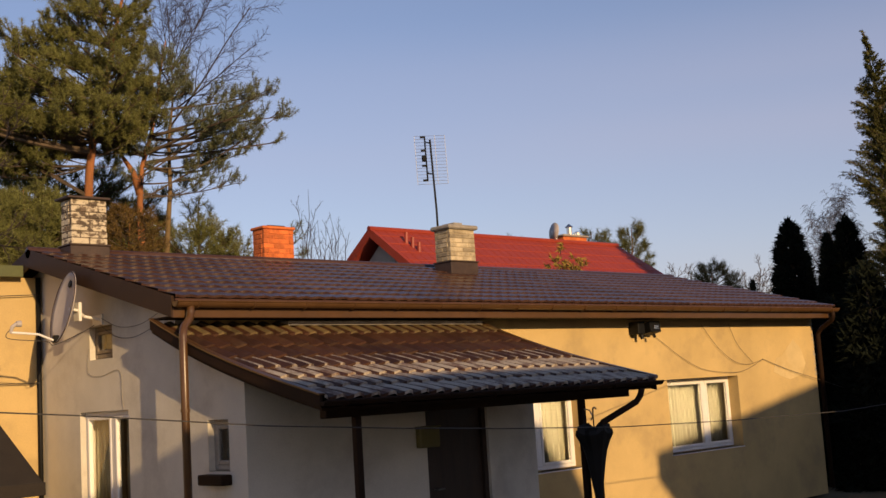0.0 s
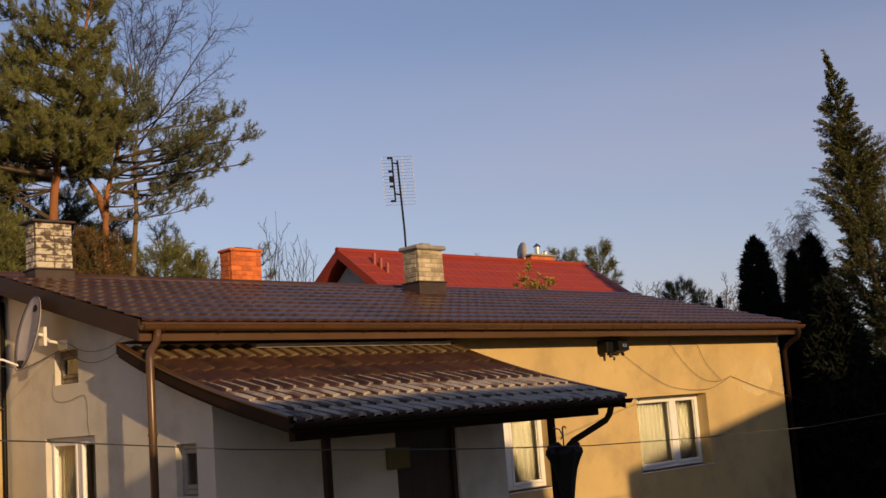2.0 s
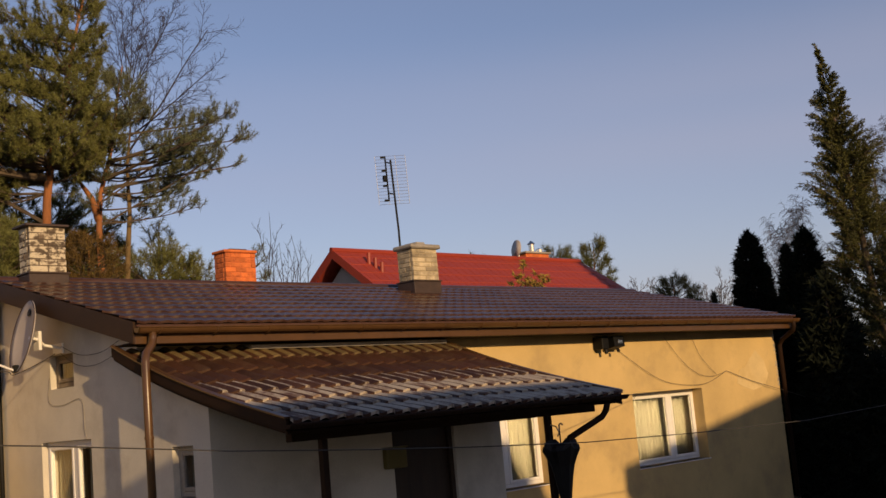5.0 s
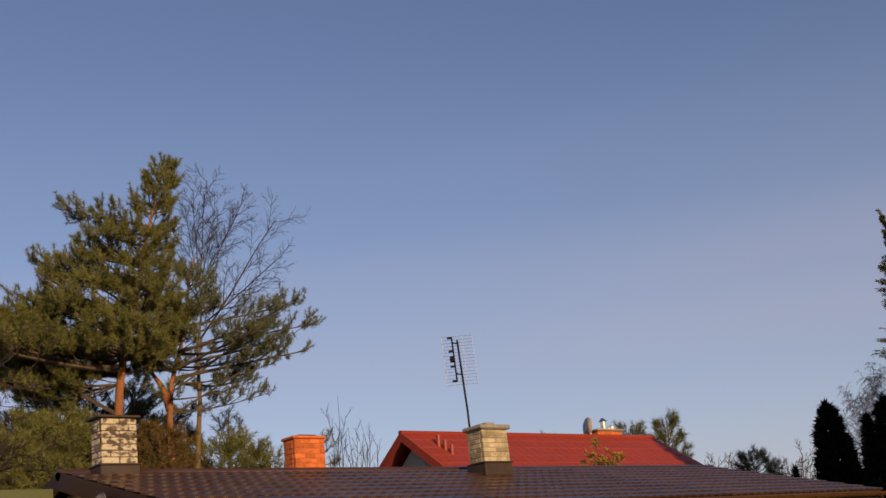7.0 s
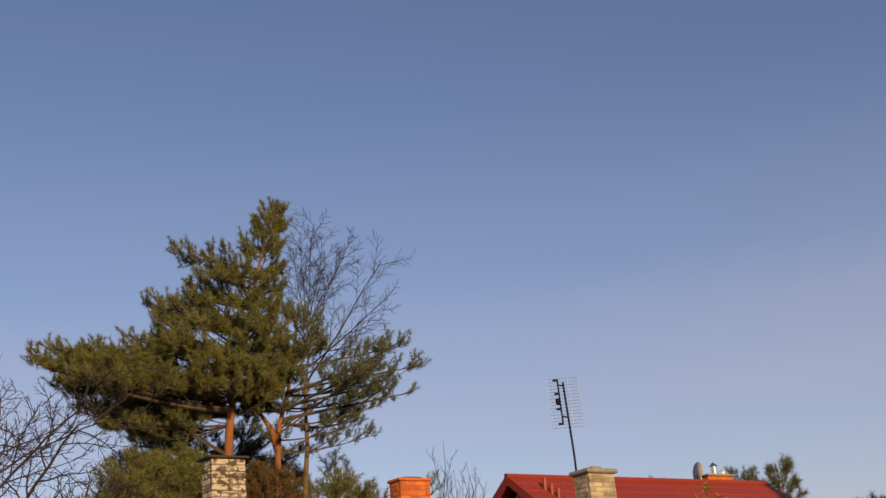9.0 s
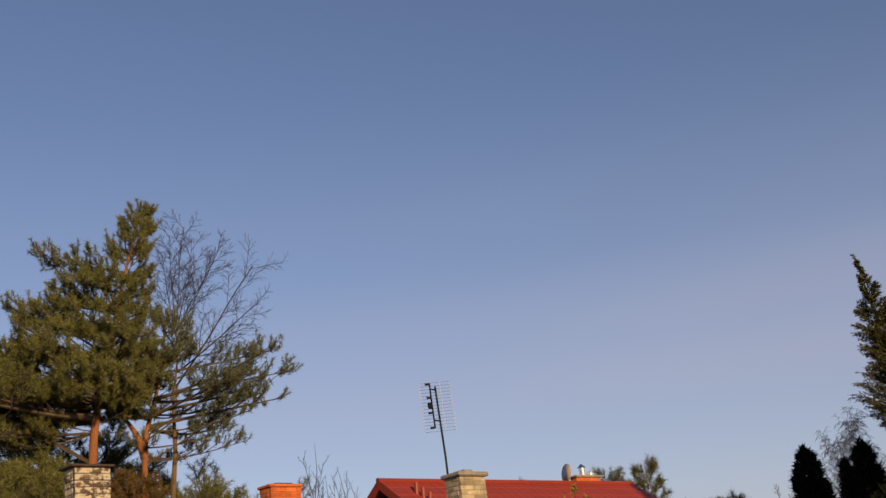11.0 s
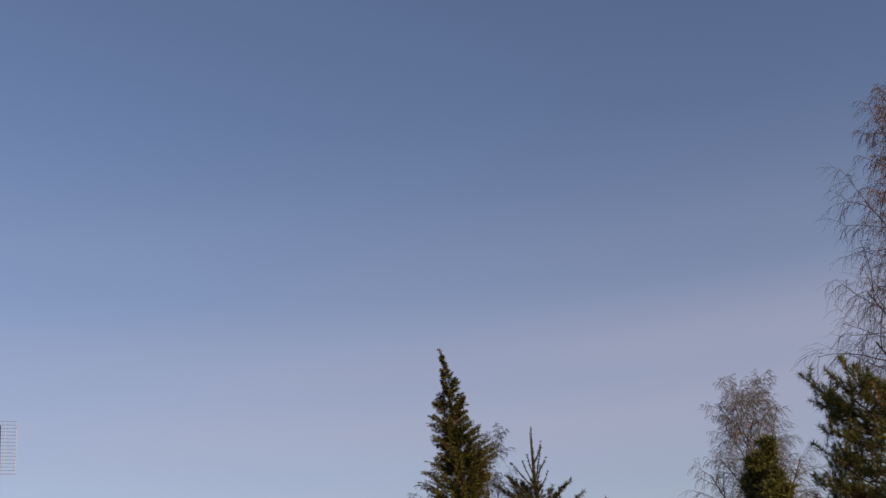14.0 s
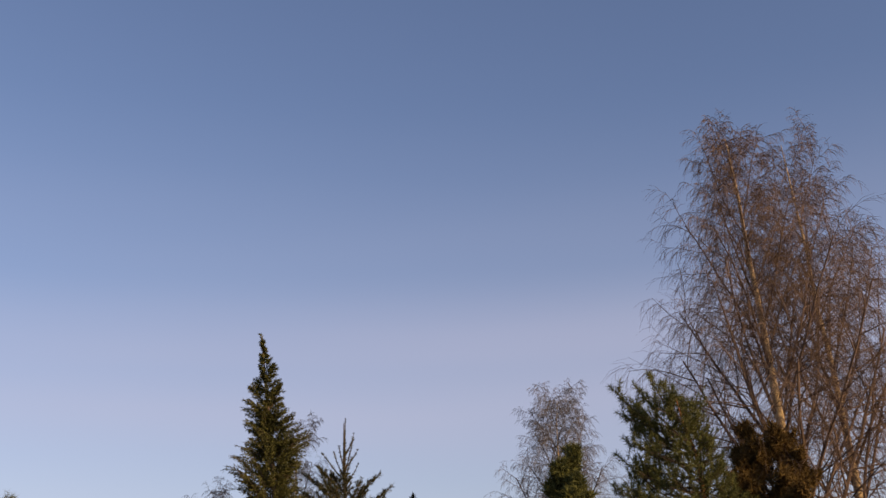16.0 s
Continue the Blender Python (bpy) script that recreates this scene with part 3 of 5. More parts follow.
# Ceiling and gutter get the darkened brown, so porch shade is in their colour.
part("porch_ceiling", Mesh().prism([(y + 0.05, z - 0.085) for y, z in prof] + [(y + 0.05, z - 0.06) for y, z in reversed(prof)], 0, PX0 + 0.03, PX1 - 0.03), M_DARKBROWN, porch, "boarded porch ceiling, shade in its dark colour")
part("ridge_flashing", Mesh().prism([(10.78, 3.09), (10.995, 3.14), (10.995, 3.16), (10.78, 3.135)], 0, PX0 + 1.6, PX1 - 0.05), M_CONCRETE, porch, "pale mortar strip along the wall")
gutter("porch_gutter", house, PX0 - 0.02, PX1 + 0.06, PY0 - 0.03, 2.205, 0.042, 8, [], M_DARKBROWN, "brown porch gutter, darkened for its shade")
part("porch_beam", Mesh().box(6.4, 10.8, 8.42, 8.52, 2.05, 2.17, 0.008), M_DARKBROWN, house)
for x in (6.78, 9.98):
    part("porch_post", Mesh().box(x - 0.035, x + 0.035, 8.43, 8.50, 0, 2.05, 0.006), M_DARKBROWN, house, "slim dark wooden porch post")
dp = Mesh()
dp.tube([(10.58, PY0 - 0.03, 2.14), (10.58, PY0, 2.06), (10.55, 8.14, 1.99), (10.13, 8.3, 1.79), (10.06, 8.33, 1.70), (10.06, 8.35, 0.1)], 0.036, 10)
part("downpipe", dp, M_DARKBROWN, house, "dark brown porch downpipe", True)

# render flaked off along the corner
rngc = random.Random(5)
for i in range(16):
    z = 2.15 + i * 0.062 + rngc.uniform(-0.02, 0.02)
    w, h = rngc.uniform(0.02, 0.07), rngc.uniform(0.02, 0.045)
    part("flaked_patch", Mesh().prism([(XR - w, z), (XR - w * 0.5, z - h * 0.4), (XR + 0.004, z - h * 0.2), (XR + 0.004, z + h), (XR - w * 0.7, z + h * 0.7)], 1, YF - 0.004, YF + 0.02), M_CONCRETE, front, "pale bare patch")

# paler repair in the render near the corner
rngp = random.Random(8)
ring = [(18.8 + w_ + rngp.uniform(-0.07, 0.07), 2.42 + h_ + rngp.uniform(-0.05, 0.05)) for w_, h_ in ((-0.55, -0.22), (-0.3, -0.28), (0, -0.3), (0.3, -0.22), (0.5, -0.05), (0.42, 0.2), (0.2, 0.36), (0, 0.28), (-0.2, 0.12), (-0.45, 0.02))]
part("repair_patch", Mesh().prism(ring, 1, YF - 0.004, YF + 0.01), M_PATCH, front, "paler plaster repair")

# front door with its frame
door = part("front_door", Mesh().box(8.83, 9.69, 9.80, 9.85, 0.17, 2.10, 0.006), M_DOOR, house, "dark wooden front door")
part("door_frame", Mesh().box(8.77, 8.83, 9.76, 9.9, 0.15, 2.16).box(9.69, 9.75, 9.76, 9.9, 0.15, 2.16).box(8.83, 9.69, 9.762, 9.898, 2.10, 2.16), M_DOOR, door)
part("door_handle", Mesh().tube([(8.92, 9.80, 1.15), (8.92, 9.75, 1.15), (9.03, 9.75, 1.15)], 0.01, 6), M_GALV, door, "metal door handle")

# ---- chimneys ----
def chimney(name, label, x0, x1, y0, y1, z0, z1, mat, mortar, course, per_front, flash, seed, cap):
    """A brick shaft: a mortar core, single bricks round it, flashing at the foot and a cap."""
    rng = random.Random(seed)
    ch = empty(name, label, "chimney", at=((x0 + x1) / 2, (y0 + y1) / 2, z0))
    part("core", Mesh().box(x0 + 0.008, x1 - 0.008, y0 + 0.008, y1 - 0.008, z0 - 0.25, z1), mortar, ch, "mortar joints")
    if flash:
        part("flashing", Mesh().box(x0 - 0.02, x1 + 0.02, y0 - 0.02, y1 + 0.02, z0 - 0.25, z0 + flash, 0.008), M_RUSTY, ch, "dark sheet-metal flashing")
        part("flashing_rim", Mesh().box(x0 - 0.035, x1 + 0.035, y0 - 0.035, y1 + 0.035, z0 + flash, z0 + flash + 0.02, 0.004), M_RUSTY, ch)
    lo = z0 + flash + 0.02
    n = max(1, round((z1 - lo) / course))
    h = (z1 - lo) / n
    gap = 0.010
    sizes = {}

    def brick(cx, cy, cz, lx, ly):
        key = (round(lx, 3), round(ly, 3))
        if key not in sizes:
            b = 0.006
            sizes[key] = Mesh().box(-lx / 2, lx / 2, -ly / 2, ly / 2, -(h - gap) / 2, (h - gap) / 2, b).data("brick", mat)
        ob = piece("brick", sizes[key], ch, (cx + rng.uniform(-0.004, 0.004), cy + rng.uniform(-0.005, 0.005), cz + rng.uniform(-0.002, 0.002)), (0, 0, rng.uniform(-0.012, 0.012)))
        return ob
    t = 0.06
    for k in range(n):
        z = lo + (k + 0.5) * h
        odd = k % 2
        cuts = [x0 + (x1 - x0) * (i + 0.5 * odd) / per_front for i in range(per_front + 1 - odd)]
        cuts = sorted({x0, *[c for c in cuts if x0 < c < x1], x1})
        for y in (y0 + t / 2, y1 - t / 2):
            for a, b in zip(cuts, cuts[1:]):
                brick((a + b) / 2, y, z, b - a - gap, t)
        for x in (x0 + t / 2, x1 - t / 2):
            if odd:
                brick(x, (y0 + y1) / 2, z, t - 0.001, y1 - y0 - 2 * t - gap)
            else:
                ym = (y0 + y1) / 2
                for a, b in ((y0 + t, ym), (ym, y1 - t)):
                    brick(x, (a + b) / 2, z, t - 0.001, b - a - gap)
    if cap == "slabs":
        part("cap", Mesh().box(x0 - 0.05, x1 + 0.05, y0 - 0.05, y1 + 0.05, z1, z1 + 0.07, 0.02), M_CONCRETE, ch, "worn concrete cap")
        part("top_slab", Mesh().box(x0 + 0.14, x1 - 0.22, y0 + 0.03, y1 - 0.03, z1 + 0.07, z1 + 0.115, 0.015), M_CONCRETE, ch)
    elif cap == "brick":
        part("cap", Mesh().box(x0 - 0.025, x1 + 0.025, y0 - 0.025, y1 + 0.025, z1, z1 + 0.045, 0.012), M_BRICK_RED, ch, "weathered red cap")
        part("top_slab", Mesh().box(x0 + 0.12, x1 - 0.12, y0 + 0.04, y1 - 0.04, z1 + 0.045, z1 + 0.07, 0.008), M_RUSTY, ch)
    else:
        part("cap", Mesh().box(x0 - 0.06, x1 + 0.03, y0 - 0.05, y1 + 0.05, z1, z1 + 0.03, 0.006), M_RUSTY, ch, "thin dark sheet cap")
    return ch


chimney("chimney", "pale worn brick chimney with concrete cap on the tile roof", 12.66, 13.22, 13.2, 13.56, 4.15, 4.82, M_BRICK_PALE, M_MORTAR, 0.078, 2, 0.14, 1, "slabs")
chimney("chimney", "orange-red brick chimney behind the roof ridge", 10.0, 10.56, 14.5, 14.8, 4.1, 4.87, M_BRICK_RED, M_MORTAR_RED, 0.075, 3, 0.0, 2, "brick")
chimney("chimney", "sooty chimney of white-washed bricks under a sheet cap", 6.52, 7.01, 13.66, 13.95, 4.22, 4.95, M_BRICK_WHITE, M_SOOT, 0.082, 2, 0.13, 3, "sheet")

# ---- antenna on its mast, tied to the pale chimney ----
ant = empty("tv_antenna", "television aerial with wire-grid reflector on a dark mast", "antenna", at=(12.79, 13.6, 4.1))
foot, head = Vector((12.79, 13.6, 4.15)), Vector((12.71, 13.58, 6.35))
part("mast", Mesh().tube([foot, (12.785, 13.6, 5.2), head], [0.019, 0.018, 0.017], 8), M_BLACK, ant, "slightly bent dark steel mast")
part("mast_clamp", Mesh().box(12.74, 12.84, 13.55, 13.63, 4.70, 4.74, 0.004), M_RUSTY, ant)
ua = (head - foot).normalized()
ra = Vector((0.80, -0.60, 0)).normalized()
fa = ra.cross(ua).normalized()
if fa.y > 0:
    fa = -fa
gc = head - ua * 0.33 - fa * 0.03
for k in range(16):
    z = -0.40 + 0.80 * k / 15
    part("grid_wire", Mesh().tube([gc + ua * z - ra * 0.25, gc + ua * z + ra * 0.25], 0.0032, 4), M_GALV, ant)
for k in range(4):
    x = -0.25 + 0.5 * k / 3
    part("grid_rod", Mesh().tube([gc - ua * 0.40 + ra * x, gc + ua * 0.40 + ra * x], 0.0035, 4), M_GALV, ant)
bc = gc + fa * 0.16 - ra * 0.10
part("boom", Mesh().tube([bc - ua * 0.36, bc + ua * 0.36], 0.014, 6), M_BLACK, ant)
for z in (-0.36, -0.12, 0.13, 0.35):
    part("dipole", Mesh().tube([bc + ua * z - ra * 0.075, bc + ua * z + ra * 0.01], 0.019, 6), M_BLACK, ant, "black dipole element")
part("amplifier_box", Mesh().box(-0.04, 0.04, -0.03, 0.03, -0.05, 0.05, 0.012), M_BLACK, ant).location = bc + ua * 0.0 - ra * 0.03
for z in (-0.24, 0.27):
    part("bracket", Mesh().tube([bc + ua * z, head - ua * (0.33 - z)], 0.012, 5), M_BLACK, ant)

# ---- satellite dish on the gable ----
dish = empty("satellite_dish", "grey satellite dish on a wall bracket with a long feed arm", "satellite dish", at=(5.96, 12.7, 3.5))
dc, dn = Vector((5.92, 12.67, 3.465)), Vector((-0.96, 0.15, 0.22)).normalized()
du = Vector((0, 0, 1)) - dn * dn.z
du.normalize()
dr = dn.cross(du)


def bowl(m, off, rr, rim):
    vs, fs = [], []
    rings, seg = 7, 36
    for q in range(rings + 1):
        k = q / rings
        for s in range(seg):
            a = 2 * math.pi * s / seg
            vs.append(dc + (dr * math.cos(a) * 0.94 + du * math.sin(a)) * rr * max(k, 0.02) + dn * (off + 0.085 * k * k - 0.085))
    for q in range(rings):
        for s in range(seg):
            t = (s + 1) % seg
            fs.append((q * seg + s, q * seg + t, (q + 1) * seg + t, (q + 1) * seg + s))
    m.add(vs, fs)
    return m


db = bowl(Mesh(), 0.0, 0.42, True)
reflector = part("reflector", db, M_DISH, dish, "grey painted steel bowl", True)
mod = reflector.modifiers.new("thick", "SOLIDIFY")
mod.thickness = 0.012
part("rim", Mesh().tube([dc + (dr * math.cos(i * math.pi / 20) * 0.94 + du * math.sin(i * math.pi / 20)) * 0.42 for i in range(41)], 0.006, 6), M_RUSTY, reflector)
part("logo_mark", Mesh().prism([(0.06 * math.cos(i * math.pi / 8), 0.045 * math.sin(i * math.pi / 8)) for i in range(16)], 0, -0.004, 0.004), M_BLACK, reflector, "dark oval mark").matrix_basis = Matrix.Translation(dc + du * 0.29 - dn * 0.035 + dr * 0.02) @ Matrix((( -dn.x, dr.x, du.x, 0), (-dn.y, dr.y, du.y, 0), (-dn.z, dr.z, du.z, 0), (0, 0, 0, 1)))
lnb = dc + dn * 0.5 - du * 0.34
part("feed_arm", Mesh().tube([dc - du * 0.40 - dn * 0.02, dc - du * 0.36 + dn * 0.2, lnb - du * 0.06], 0.013, 6), M_PVC, dish, "pale feed arm")
lm = Mesh().tube([lnb - du * 0.07, lnb, lnb - dn * 0.04 + du * 0.05], [0.015, 0.022, 0.02], 8)
lm.tube([lnb - dn * 0.04 + du * 0.045, lnb - dn * 0.09 + du * 0.06], [0.034, 0.036], 10)
part("feed_horn", lm, M_DISH, dish, "weathered grey feed horn")
part("arm_clamp", Mesh().box(-0.03, 0.03, -0.03, 0.03, -0.04, 0.04, 0.008), M_BLACK, dish).location = dc - du * 0.37
part("back_bracket", Mesh().tube([dc - dn * 0.08, dc - dn * 0.17, (6.2, 12.7, 3.36), (6.39, 12.66, 3.32)], 0.018, 8), M_PVC, dish, "white steel wall arm")
part("wall_plate", Mesh().box(6.375, 6.399, 12.62, 12.86, 3.26, 3.38, 0.004), M_PVC, dish)
part("tilt_plate", Mesh().box(6.09, 6.13, 12.61, 12.75, 3.30, 3.52, 0.006), M_PVC, dish)


# ---- cables ----
def cable(label, pts, r=0.006, smooth=6, mat=M_CABLE):
    """A cable along pts, rounded off between them."""
    p = [Vector(q) for q in pts]
    out = []
    for i in range(len(p) - 1):
        a, b, c, d = p[max(i - 1, 0)], p[i], p[i + 1], p[min(i + 2, len(p) - 1)]
        for k in range(smooth):
            t = k / smooth
            out.append(0.5 * (2 * b + (c - a) * t + (2 * a - 5 * b + 4 * c - d) * t * t + (3 * b - a - 3 * c + d) * t ** 3))
    out.append(p[-1])
    return thing("cable", Mesh().tube(out, r, 5), mat, label, "cable", group="cables")


cable("thin dark cable looped on the gable below the dish", [lnb, lnb - du * 0.13 + dn * 0.02, dc - du * 0.42 + dn * 0.1, dc - du * 0.44, (6.30, 12.95, 3.2), (6.39, 12.7, 3.3)], 0.005)
cable("thin cable hanging slack from the dish to the porch eave", [(6.38, 12.75, 3.3), (6.37, 12.3, 3.1), (6.36, 11.9, 3.05), (6.35, 11.5, 3.1), (6.33, 11.15, 3.2)], 0.0035)
cable("thin cable from the wall plate to the porch eave", [(6.38, 12.7, 3.36), (6.36, 12.2, 3.2), (6.3, 11.6, 3.17), (6.25, 11.1, 3.25)], 0.0035)
cable("old cable run along the gable above the window", [(6.392, 13.0, 3.0), (6.39, 13.02, 2.72), (6.39, 12.7, 2.66), (6.39, 12.25, 2.70), (6.39, 12.2, 2.4), (6.39, 12.17, 2.25)], 0.003, mat=M_CABLE_PALE)
cable("thin cable sagging over the ochre wall from the lamp", [(14.55, 10.98, 3.0), (14.9, 10.975, 2.86), (15.5, 10.97, 2.55), (16.13, 10.97, 2.34), (17.11, 10.97, 2.28), (17.86, 10.975, 2.47)], 0.0032)
cable("thin cable looped down from the eave", [(16.1, 10.98, 3.1), (16.2, 10.97, 2.98), (16.55, 10.97, 2.68), (16.97, 10.97, 2.46), (17.4, 10.97, 2.40), (17.86, 10.975, 2.47)], 0.0032)
cable("thin cable dropping from the eave to a wall hook", [(16.9, 10.98, 3.1), (16.95, 10.97, 2.98), (17.1, 10.97, 2.75), (17.34, 10.97, 2.56), (17.55, 10.975, 2.42)], 0.0032)
cable("service cable from the wall hook to the trees", [(17.86, 10.975, 2.48), (18.7, 10.97, 2.26), (19.7, 10.95, 2.05), (21.5, 11.2, 1.75), (23.5, 11.9, 1.55)], 0.0045)
thing("clothes_line", Mesh().tube([(0.6, 7.5, 2.46), (3.07, 7.5, 2.26), (3.61, 7.5, 2.21), (5.14, 7.5, 2.045), (6.5, 7.5, 1.94), (7.79, 7.5, 1.855), (9.44, 7.5, 1.765), (11.49, 7.5, 1.71), (14.0, 7.5, 1.68), (18.0, 7.5, 1.78), (22.0, 7.5, 2.0)], 0.0055, 5), M_CABLE, "dark washing line stretched across the yard", "clothes line")
for x, h in ((0.6, 2.5), (22.0, 2.05)):
    thing("line_post", Mesh().tube([(x, 7.5, -0.03), (x, 7.5, h)], 0.03, 8), M_RUSTY, "rusty steel post holding the washing line", "post", group="washing line posts")
thing("cable", Mesh().tube([(10.9, 8.06, 2.2), (13.0, 9.4, 2.21), (15.1, 10.99, 2.14)], 0.005, 5), M_CABLE, "thin cable from the porch corner to the wall", "cable", group="cables")

# ---- floodlight under the eave ----
fl = empty("floodlight", "black halogen floodlight with motion sensor under the eave", "lamp", at=(14.5, 10.85, 3.05))
part("housing", Mesh().prism([(10.74, 2.96), (10.92, 2.92), (10.95, 3.08), (10.76, 3.12)], 0, 14.42, 14.68), M_BLACK, fl, "black lamp housing")
part("reflector", Mesh().box(14.50, 14.61, 10.728, 10.742, 3.0, 3.06, 0.003), M_STEEL, fl, "bright lamp reflector")
part("wall_box", Mesh().box(14.2, 14.36, 10.8, 10.99, 2.93, 3.12, 0.01), M_BLACK, fl)
part("sensor", Mesh().tube([(14.33, 10.86, 2.93), (14.33, 10.84, 2.86)], [0.035, 0.028], 10), M_BLACK, fl, "black motion sensor")
part("sensor", Mesh().tube([(14.56, 10.8, 2.93), (14.56, 10.78, 2.88)], [0.022, 0.026], 10), M_BLACK, fl)

# ---- furled umbrella on the porch post ----
um = empty("umbrella", "furled black umbrella hung on the porch post", "umbrella", at=(9.98, 8.3, 1.05))
vs, fs = [], []
prof_u = [(0.95, 0.045), (1.2, 0.09), (1.38, 0.125), (1.5, 0.155), (1.60, 0.20), (1.67, 0.24), (1.72, 0.225), (1.75, 0.12)]
for k, (z, r) in enumerate(prof_u):
    for s in range(16):
        a = 2 * math.pi * s / 16
        q = r * (1.0 + (0.13 if s % 2 == 0 else -0.13) * (k / 7))
        vs.append((9.97 + q * 1.1 * math.cos(a), 8.3 + 0.55 * q * math.sin(a), z + (0.05 if s % 4 == 0 and k > 4 else 0)))
for k in range(len(prof_u) - 1):
    for s in range(16):
        t = (s + 1) % 16
        fs.append((k * 16 + s, k * 16 + t, k * 16 + 16 + t, k * 16 + 16 + s))
mu = Mesh()
mu.add(vs, fs + [tuple(range(15, -1, -1)), tuple(range(112, 128))])
part("canopy", mu, M_BLACK, um, "folded black cloth")
part("shaft", Mesh().tube([(9.97, 8.3, 0.85), (9.97, 8.3, 1.95)], 0.008, 6), M_BLACK, um)
part("crook", Mesh().tube([(9.97, 8.3, 1.88)] + [(9.97 + 0.03 - 0.03 * math.cos(a * 0.4), 8.3, 1.93 + 0.03 * math.sin(a * 0.4)) for a in range(1, 8)], 0.01, 6), M_OLD_FRAME, um, "wooden curved handle")
thing("post_hook", Mesh().tube([(9.98, 8.43, 1.95), (9.99, 8.36, 1.93), (10.0, 8.33, 1.86), (10.0, 8.36, 1.82)], 0.008, 5), M_GALV, "bent metal hook on the porch post", "hook")
nb = empty("wall_box", "yellow enamel box beside the front door", "wall box", at=(8.76, 9.68, 1.62))
part("body", Mesh().box(8.60, 8.90, 9.63, 9.716, 1.63, 1.85, 0.012), M_YELLOWBOX, nb)
part("lid", Mesh().box(8.59, 8.91, 9.62, 9.717, 1.852, 1.866, 0.004), M_YELLOWBOX, nb)

# ---- annex behind the gable ----
annex = empty("annex", "ochre rendered annex with a dull green roof edge", "house", at=(3, 15, 0))
part("wall", Mesh().box(-3.0, 6.385, 14.3, 14.6, 0, 4.0), M_YELLOW, annex, "bright ochre rendered wall")
part("end_wall", Mesh().box(-3.0, -2.7, 14.6, 18.3, 0, 4.0), M_YELLOW, annex)
part("roof", Mesh().prism([(14.12, 3.99), (18.4, 4.15), (18.4, 4.27), (14.12, 4.13)], 0, -3.2, 6.09), M_GREEN_ROOF, annex, "dull green sheet roof")
part("corner_pipe", Mesh().tube([(6.34, 14.26, 0), (6.34, 14.26, 4.0)], 0.03, 8), M_BLACK, annex, "dark corner downpipe", True)
cable("service wire along the annex wall", arc((2.5, 14.2, 2.95), (6.33, 14.24, 2.66), 0.08), 0.007, 2)
cable("service wire across the annex wall", arc((2.5, 14.2, 3.75), (6.33, 14.24, 3.78), 0.05), 0.006, 2)
shed = empty("shed", "low garden shed with a dark felt roof", "shed", at=(4.4, 12.4, 0))
part("wall", Mesh().prism([(12.4, 0), (14.0, 0), (14.0, 2.2), (12.4, 1.5)], 0, 2.6, 5.3), M_GREY_WALL, shed, "pale shed wall")
part("roof", Mesh().prism([(12.12, 1.52), (14.1, 2.64), (14.1, 2.54), (12.12, 1.42)], 0, 2.4, 5.42), M_FELT, shed, "dark felt roof")
part("roof_edge", Mesh().box(2.4, 5.42, 12.08, 12.117, 1.40, 1.54, 0.006), M_FELT, shed)

# ---- red-roofed house ----
red = empty("red_roofed_house", "rendered house with a bright red metal-tile roof", "house", at=(25, 23, 0))
RYr, RZr, RE = 23.0, 6.6, 5.0
part("walls", Mesh().prism([(21.0, 0), (25.0, 0), (25.0, 4.7), (RYr, 6.3), (21.0, 4.7)], 0, 19.6, 29.4), M_GREY_WALL, red, "pale grey rendered walls")
front_r = part("roof_slope", Mesh().prism([(20.4, 4.7), (RYr, RZr), (RYr, RZr - 0.12), (20.4, 4.56)], 0, 19.2, 29.5), M_RED_ROOF, red, "red metal-tile front slope")
part("roof_slope", Mesh().prism([(25.6, 4.7), (RYr, RZr), (RYr, RZr - 0.12), (25.6, 4.56)], 0, 19.2, 29.5), M_RED_ROOF, red, "red metal-tile back slope")
hipm = Mesh()
hipm.add([(29.5, 20.4, 4.7), (29.5, 25.6, 4.7), (29.5, RYr, RZr), (30.05, 20.4, 4.7), (30.05, 25.6, 4.7)], [(0, 3, 2), (3, 4, 2), (4, 1, 2), (0, 1, 4, 3), (0, 2, 1)])
part("hip_slope", hipm, M_RED_ROOF, red, "red hipped roof end")
sl = (RZr - 4.7) / (RYr - 20.4)
for k in range(34):
    x = 19.2 + 0.3 * (k + 0.5)
    part("roof_rib", Mesh().tube([(x, 20.45, 4.735), (x, 22.95, 4.735 + sl * 2.5)], 0.012, 5), M_RED_ROOF, front_r)
for k in range(7):
    y = 20.6 + 0.35 * k
    part("tile_step", Mesh().box(19.2, 29.5, y, y + 0.03, 4.7 + sl * (y - 20.4) - 0.02, 4.7 + sl * (y - 20.4) + 0.022), M_RED_ROOF, front_r)
part("ridge_cap", Mesh().tube([(19.15, RYr, RZr + 0.01), (29.5, RYr, RZr + 0.01)], 0.07, 8), M_RED_ROOF, red)
for a, b in (((RYr, RZr), (20.4, 4.7)), ((RYr, RZr), (25.6, 4.7))):
    part("verge_board", Mesh().prism([(a[0], a[1] + 0.03), (b[0], b[1] + 0.03), (b[0], b[1] - 0.22), (a[0], a[1] - 0.22)], 0, 19.16, 19.2), M_RED_ROOF, red, "red verge trim")
for k in range(3):
    x, y = 19.95 + 0.055 * k, 22.45 - 0.18 * k
    z = 4.7 + sl * (y - 20.4)
    part("snow_guard", Mesh().tube([(x, y, z - 0.05), (x, y - 0.02, z + 0.27 - 0.02 * k)], 0.055, 8), M_RED_ROOF, red, "red roof vent pipe")
rch = empty("chimney", "red brick chimney with bright steel flue on the red roof", "chimney", at=(27.5, 23.2, 6.4))
